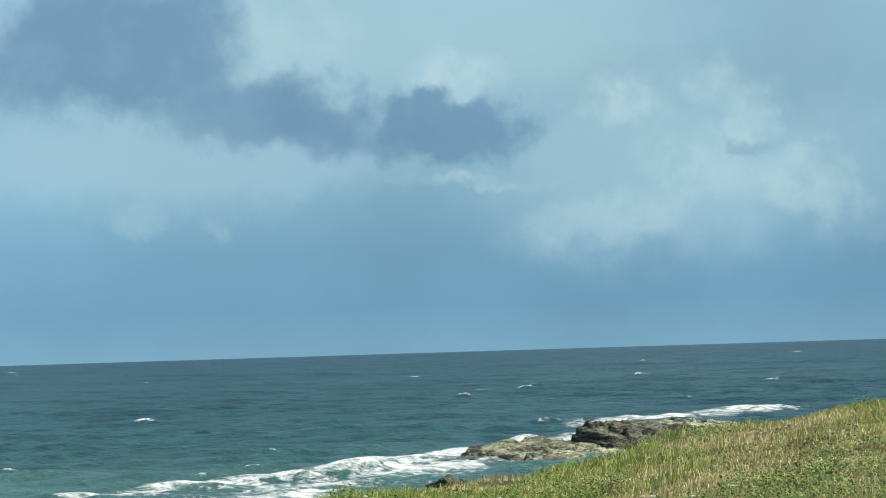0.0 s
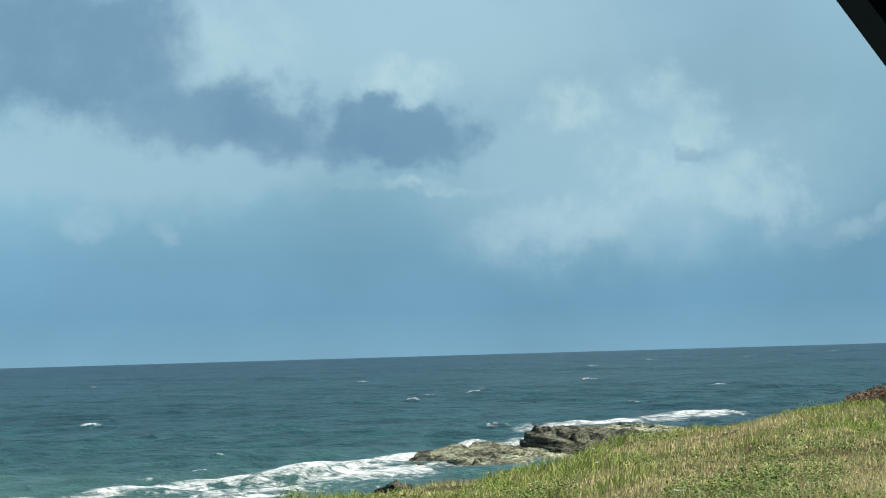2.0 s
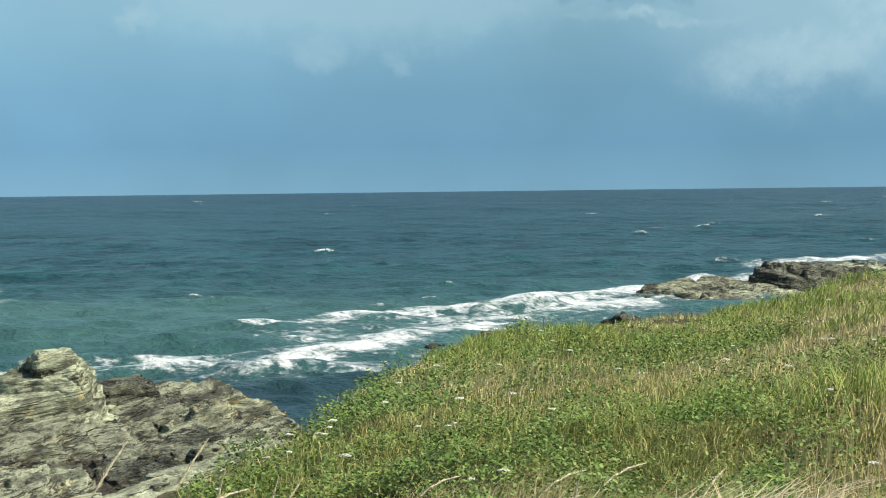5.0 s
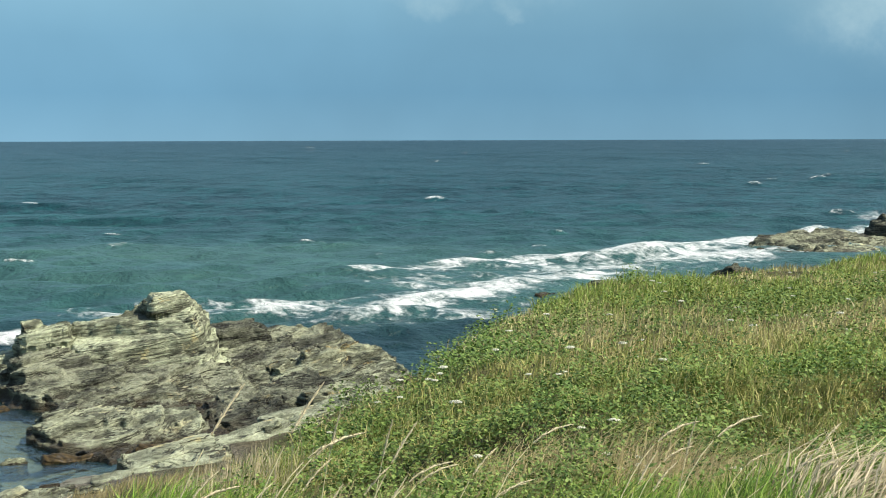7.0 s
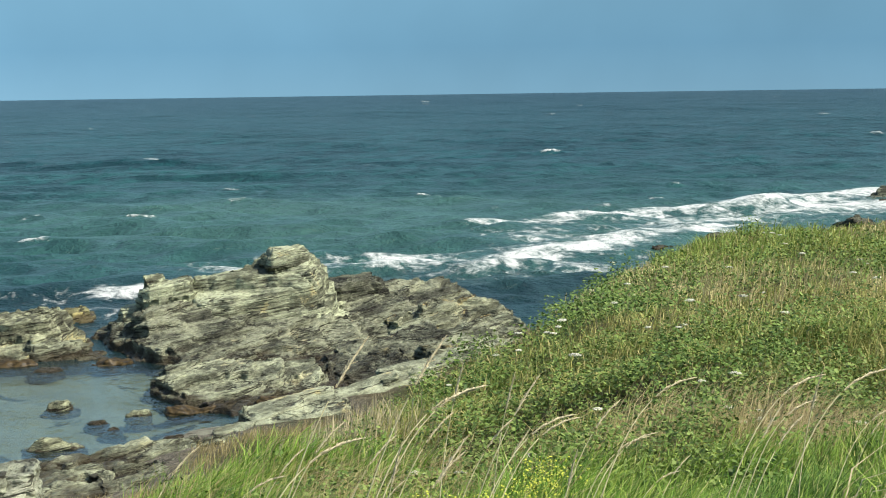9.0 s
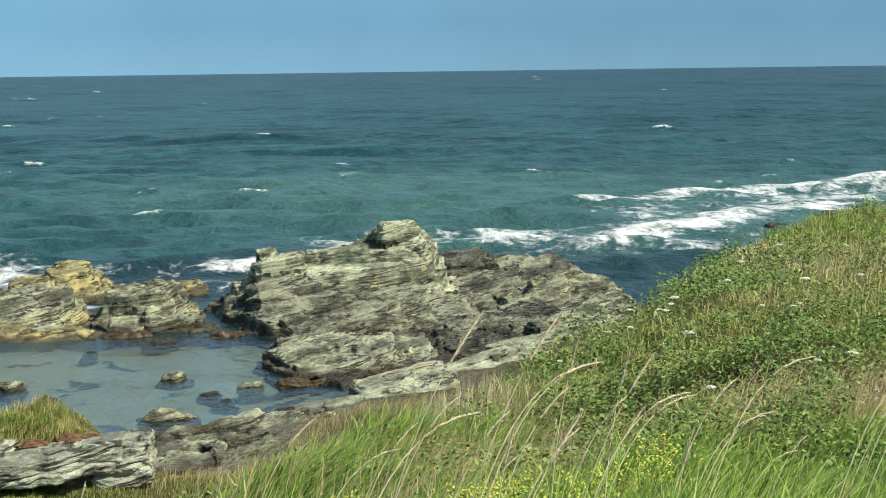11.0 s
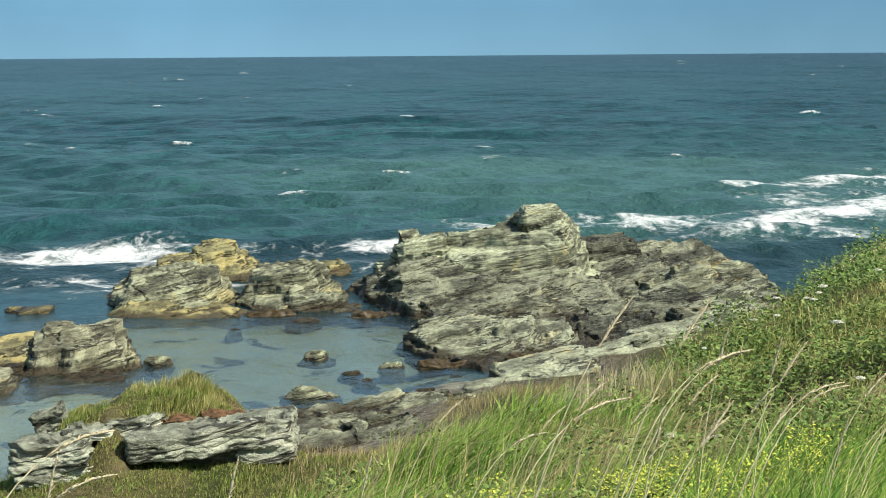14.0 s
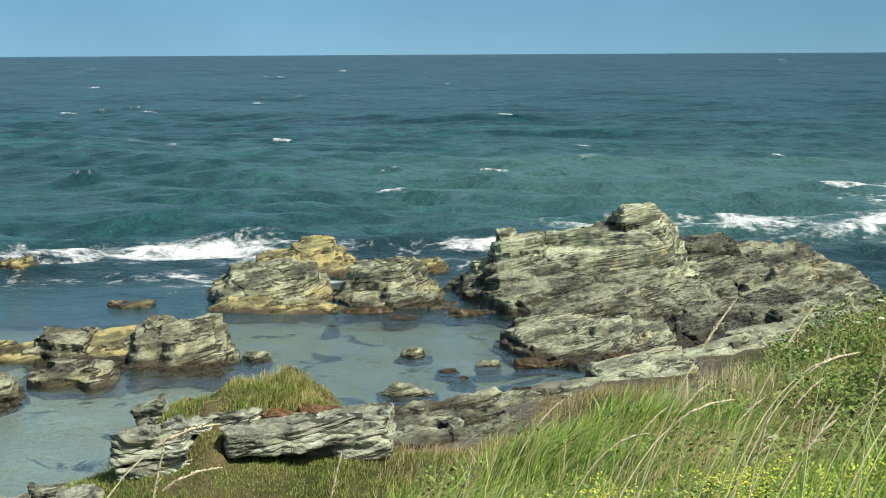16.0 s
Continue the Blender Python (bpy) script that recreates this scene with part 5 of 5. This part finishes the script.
def stalk(height, reach, droop, head, seed):
    """A flowering grass: a bending stem and a plumed seed head. Its tip stands at (reach, 0, height)."""
    r = np.random.default_rng(seed)
    t = np.linspace(0, 1, 16)
    xs = reach * (0.55 * t + 0.45 * t ** 3)
    zs = height * (t + droop * (t ** 2 * (1 - t)) * 2.6)
    pts = np.stack([xs, 0.02 * np.sin(t * 5 + seed), zs], 1)
    root = new("grass_stalk")
    cut = 1 - head
    a = t <= cut + 0.02
    part("stem", tube("stem", pts[a], 0.0024 - 0.0012 * t[a], 5), STRAW, root)
    th = np.linspace(cut, 1, 30)
    line = np.stack([np.interp(th, t, pts[:, k]) for k in range(3)], 1)
    f = np.linspace(0, 1, 30)
    fat = 0.0023 * np.sin(np.pi * np.clip(f * 0.92 + 0.06, 0, 1)) ** 0.7 * (1 + 0.35 * r.normal(0, 1, 30).clip(-1.4, 1.4)) + 0.0005
    line[1:-1] += r.normal(0, 0.0004, (28, 3))
    part("seed_head", tube("seed_head", line, fat, 6), SEED, root, "pale feathery seed head")
    at = r.uniform(0, 26, 90)
    low = line[at.astype(int)]
    along = line[at.astype(int) + 3] - low
    along /= np.linalg.norm(along, axis=1)[:, None]
    way = along + r.normal(0, 0.33, (90, 3))
    side = np.cross(along, r.normal(0, 1, (90, 3)))
    side /= np.linalg.norm(side, axis=1)[:, None]
    size = (r.uniform(0.008, 0.019, 90) * (1 - 0.5 * at / 26))[:, None]
    tri = np.stack([low - side * 0.0011, low + way * size * 0.5 + side * 0.0016, low + way * size, low + way * size * 0.5 - side * 0.0016], 1)
    part("plume", mesh_np("plume", tri.reshape(-1, 3), [np.arange(360).reshape(90, 4)], []), SEED, root)
    return tagged(root, "tall straw-coloured flowering grass leaning in the wind", "grass stalk", "tall grass stalks")


masters = [stalk(0.80, 0.30, 0.06, 0.16, 1), stalk(0.76, 0.32, 0.18, 0.17, 2), stalk(0.70, 0.42, 0.36, 0.18, 3), stalk(0.85, 0.12, 0.02, 0.15, 4)]
sizes = [(0.80, 0.30), (0.76, 0.32), (0.70, 0.42), (0.85, 0.12)]
free = list(range(4))


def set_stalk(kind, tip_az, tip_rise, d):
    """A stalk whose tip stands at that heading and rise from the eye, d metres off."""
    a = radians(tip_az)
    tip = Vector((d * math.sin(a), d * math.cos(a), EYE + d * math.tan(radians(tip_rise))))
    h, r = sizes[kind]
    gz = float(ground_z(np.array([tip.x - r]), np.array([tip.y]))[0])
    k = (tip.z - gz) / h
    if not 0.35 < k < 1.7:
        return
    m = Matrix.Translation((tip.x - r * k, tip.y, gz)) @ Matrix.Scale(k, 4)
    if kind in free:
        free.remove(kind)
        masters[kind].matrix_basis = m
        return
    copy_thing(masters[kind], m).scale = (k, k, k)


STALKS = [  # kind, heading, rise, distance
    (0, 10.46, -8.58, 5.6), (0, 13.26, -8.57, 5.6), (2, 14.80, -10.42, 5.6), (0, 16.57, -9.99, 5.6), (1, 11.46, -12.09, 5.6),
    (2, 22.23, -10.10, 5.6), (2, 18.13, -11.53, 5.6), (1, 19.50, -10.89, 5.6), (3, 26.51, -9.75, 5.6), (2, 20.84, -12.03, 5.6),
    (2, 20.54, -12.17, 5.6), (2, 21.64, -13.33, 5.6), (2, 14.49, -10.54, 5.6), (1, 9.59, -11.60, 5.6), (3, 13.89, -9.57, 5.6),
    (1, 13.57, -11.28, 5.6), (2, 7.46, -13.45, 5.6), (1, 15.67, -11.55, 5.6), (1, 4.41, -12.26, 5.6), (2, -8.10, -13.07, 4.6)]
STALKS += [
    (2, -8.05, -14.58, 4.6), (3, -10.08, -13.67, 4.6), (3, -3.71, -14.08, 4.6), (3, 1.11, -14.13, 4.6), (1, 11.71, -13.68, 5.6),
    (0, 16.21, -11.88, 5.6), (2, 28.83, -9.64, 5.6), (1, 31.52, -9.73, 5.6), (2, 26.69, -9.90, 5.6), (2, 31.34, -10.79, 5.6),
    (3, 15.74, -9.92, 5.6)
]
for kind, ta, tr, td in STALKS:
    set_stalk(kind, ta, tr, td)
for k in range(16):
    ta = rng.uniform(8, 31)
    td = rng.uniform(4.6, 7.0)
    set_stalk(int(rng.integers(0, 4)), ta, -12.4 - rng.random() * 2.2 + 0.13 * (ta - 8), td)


def umbel(seed, spread, height):
    """A white umbel: a branched green stem and a flat head of tiny flowers."""
    r = np.random.default_rng(seed)
    root = new("white_flower")
    t = np.linspace(0, 1, 6)
    part("stem", tube("stem", np.stack([0.03 * t, 0 * t, height * t], 1), 0.0035 - 0.0015 * t), STEM, root)
    n = 70
    a, q = r.random(n) * 6.283, np.sqrt(r.random(n)) * spread
    c = np.stack([0.03 + q * np.cos(a), q * np.sin(a), height + 0.012 - 0.25 * q * q / spread + r.normal(0, 0.003, n)], 1)
    W = 0.010
    o = np.arange(n)[:, None] * 6
    v = np.stack([c + np.array(p) * W for p in ((0, 0, -0.7), (1, 0, 0), (0, 1, 0), (-1, 0, 0), (0, -1, 0), (0, 0, 0.7))], 1).reshape(-1, 3)
    tri = np.concatenate([o + np.array([[0, i, j]]) for i, j in ((2, 1), (3, 2), (4, 3), (1, 4))] + [o + np.array([[5, i, j]]) for i, j in ((1, 2), (2, 3), (3, 4), (4, 1))])
    part("flower_head", mesh_np("flower_head", v, [tri], []), WHITE_FLOWER, root, "flat white flower head")
    return tagged(root, "white umbel wildflower standing in the grass", "flower", "white umbel flowers")


kinds = [umbel(1, 0.055, 0.42), umbel(2, 0.045, 0.36), umbel(3, 0.065, 0.46)]
spots = [
    (6.30, 18.14), (6.33, 17.92), (7.84, 18.73), (4.78, 12.30), (4.32, 14.36), (3.97, 13.53), (3.98, 13.32), (4.04, 10.02),
    (3.95, 8.86), (4.05, 9.14), (3.87, 9.11), (4.20, 9.84), (3.72, 8.63), (4.94, 14.48), (10.82, 20.86), (4.57, 12.60),
    (3.04, 13.26), (4.18, 16.89), (4.06, 13.40), (4.79, 12.41), (8.17, 16.04), (15.75, 25.42), (18.43, 27.97), (18.04, 26.67),
    (16.79, 26.89)
]
for k in range(110):
    a, d = radians(rng.uniform(11, 44)), rng.uniform(9, 46)
    if d < brow(math.degrees(a), 2) * 1.02:
        spots.append((d * math.sin(a), d * math.cos(a)))
for k, (px, py) in enumerate(spots):
    z = float(ground_z(np.array([px]), np.array([py]))[0])
    s = rng.uniform(0.5, 0.8)
    m = Matrix.Translation((px, py, z)) @ Matrix.Rotation(rng.uniform(0, 6.28), 4, "Z") @ Matrix.Scale(s, 4)
    if k < 3:
        kinds[k].matrix_basis = m
    else:
        ob = copy_thing(kinds[k % 3], m)
        ob.scale = (s, s, s)

# yellow bedstraw in the lush grass
n = 3600
clump = np.array([(1.06, 6.0), (1.25, 6.2), (1.55, 6.05), (0.35, 5.7), (0.62, 5.9), (1.9, 6.4)])
which = rng.integers(0, len(clump), n)
x = clump[which, 0] + rng.normal(0, 0.085, n)
y = clump[which, 1] + rng.normal(0, 0.07, n)
c = np.stack([x, y, ground_z(x, y) + rng.uniform(0.28, 0.48, n)], 1)
stuff("yellow_flowers", leaves("yellow_flowers", c, rng.uniform(0.008, 0.016, n), YELLOW_FLOWER), "small yellow blooms in the lush grass", "flowers")

# ---------------------------------------------------------------- the dark pillar beside the viewer
def slanted_bar(name, foot, head, width, depth):
    """A bevelled bar between two points."""
    bm = bmesh.new()
    bmesh.ops.create_cube(bm, size=1.0)
    axis = Vector(head) - Vector(foot)
    bmesh.ops.scale(bm, vec=(width, depth, axis.length), verts=bm.verts)
    bmesh.ops.bevel(bm, geom=bm.edges[:], offset=0.012, segments=3, affect="EDGES")
    me = bpy.data.meshes.new(name)
    bm.to_mesh(me)
    bm.free()
    me.materials.append(BLACK)
    ob = new(name, me)
    ob.matrix_world = Matrix.Translation((Vector(foot) + Vector(head)) / 2) @ axis.to_track_quat("Z", "Y").to_matrix().to_4x4()
    return ob


tagged(slanted_bar("window_pillar", (1.432, -0.497, 5.700), (0.398, 0.471, 7.924), 0.09, 0.09), "black slanting window pillar close beside the viewer", "pillar")
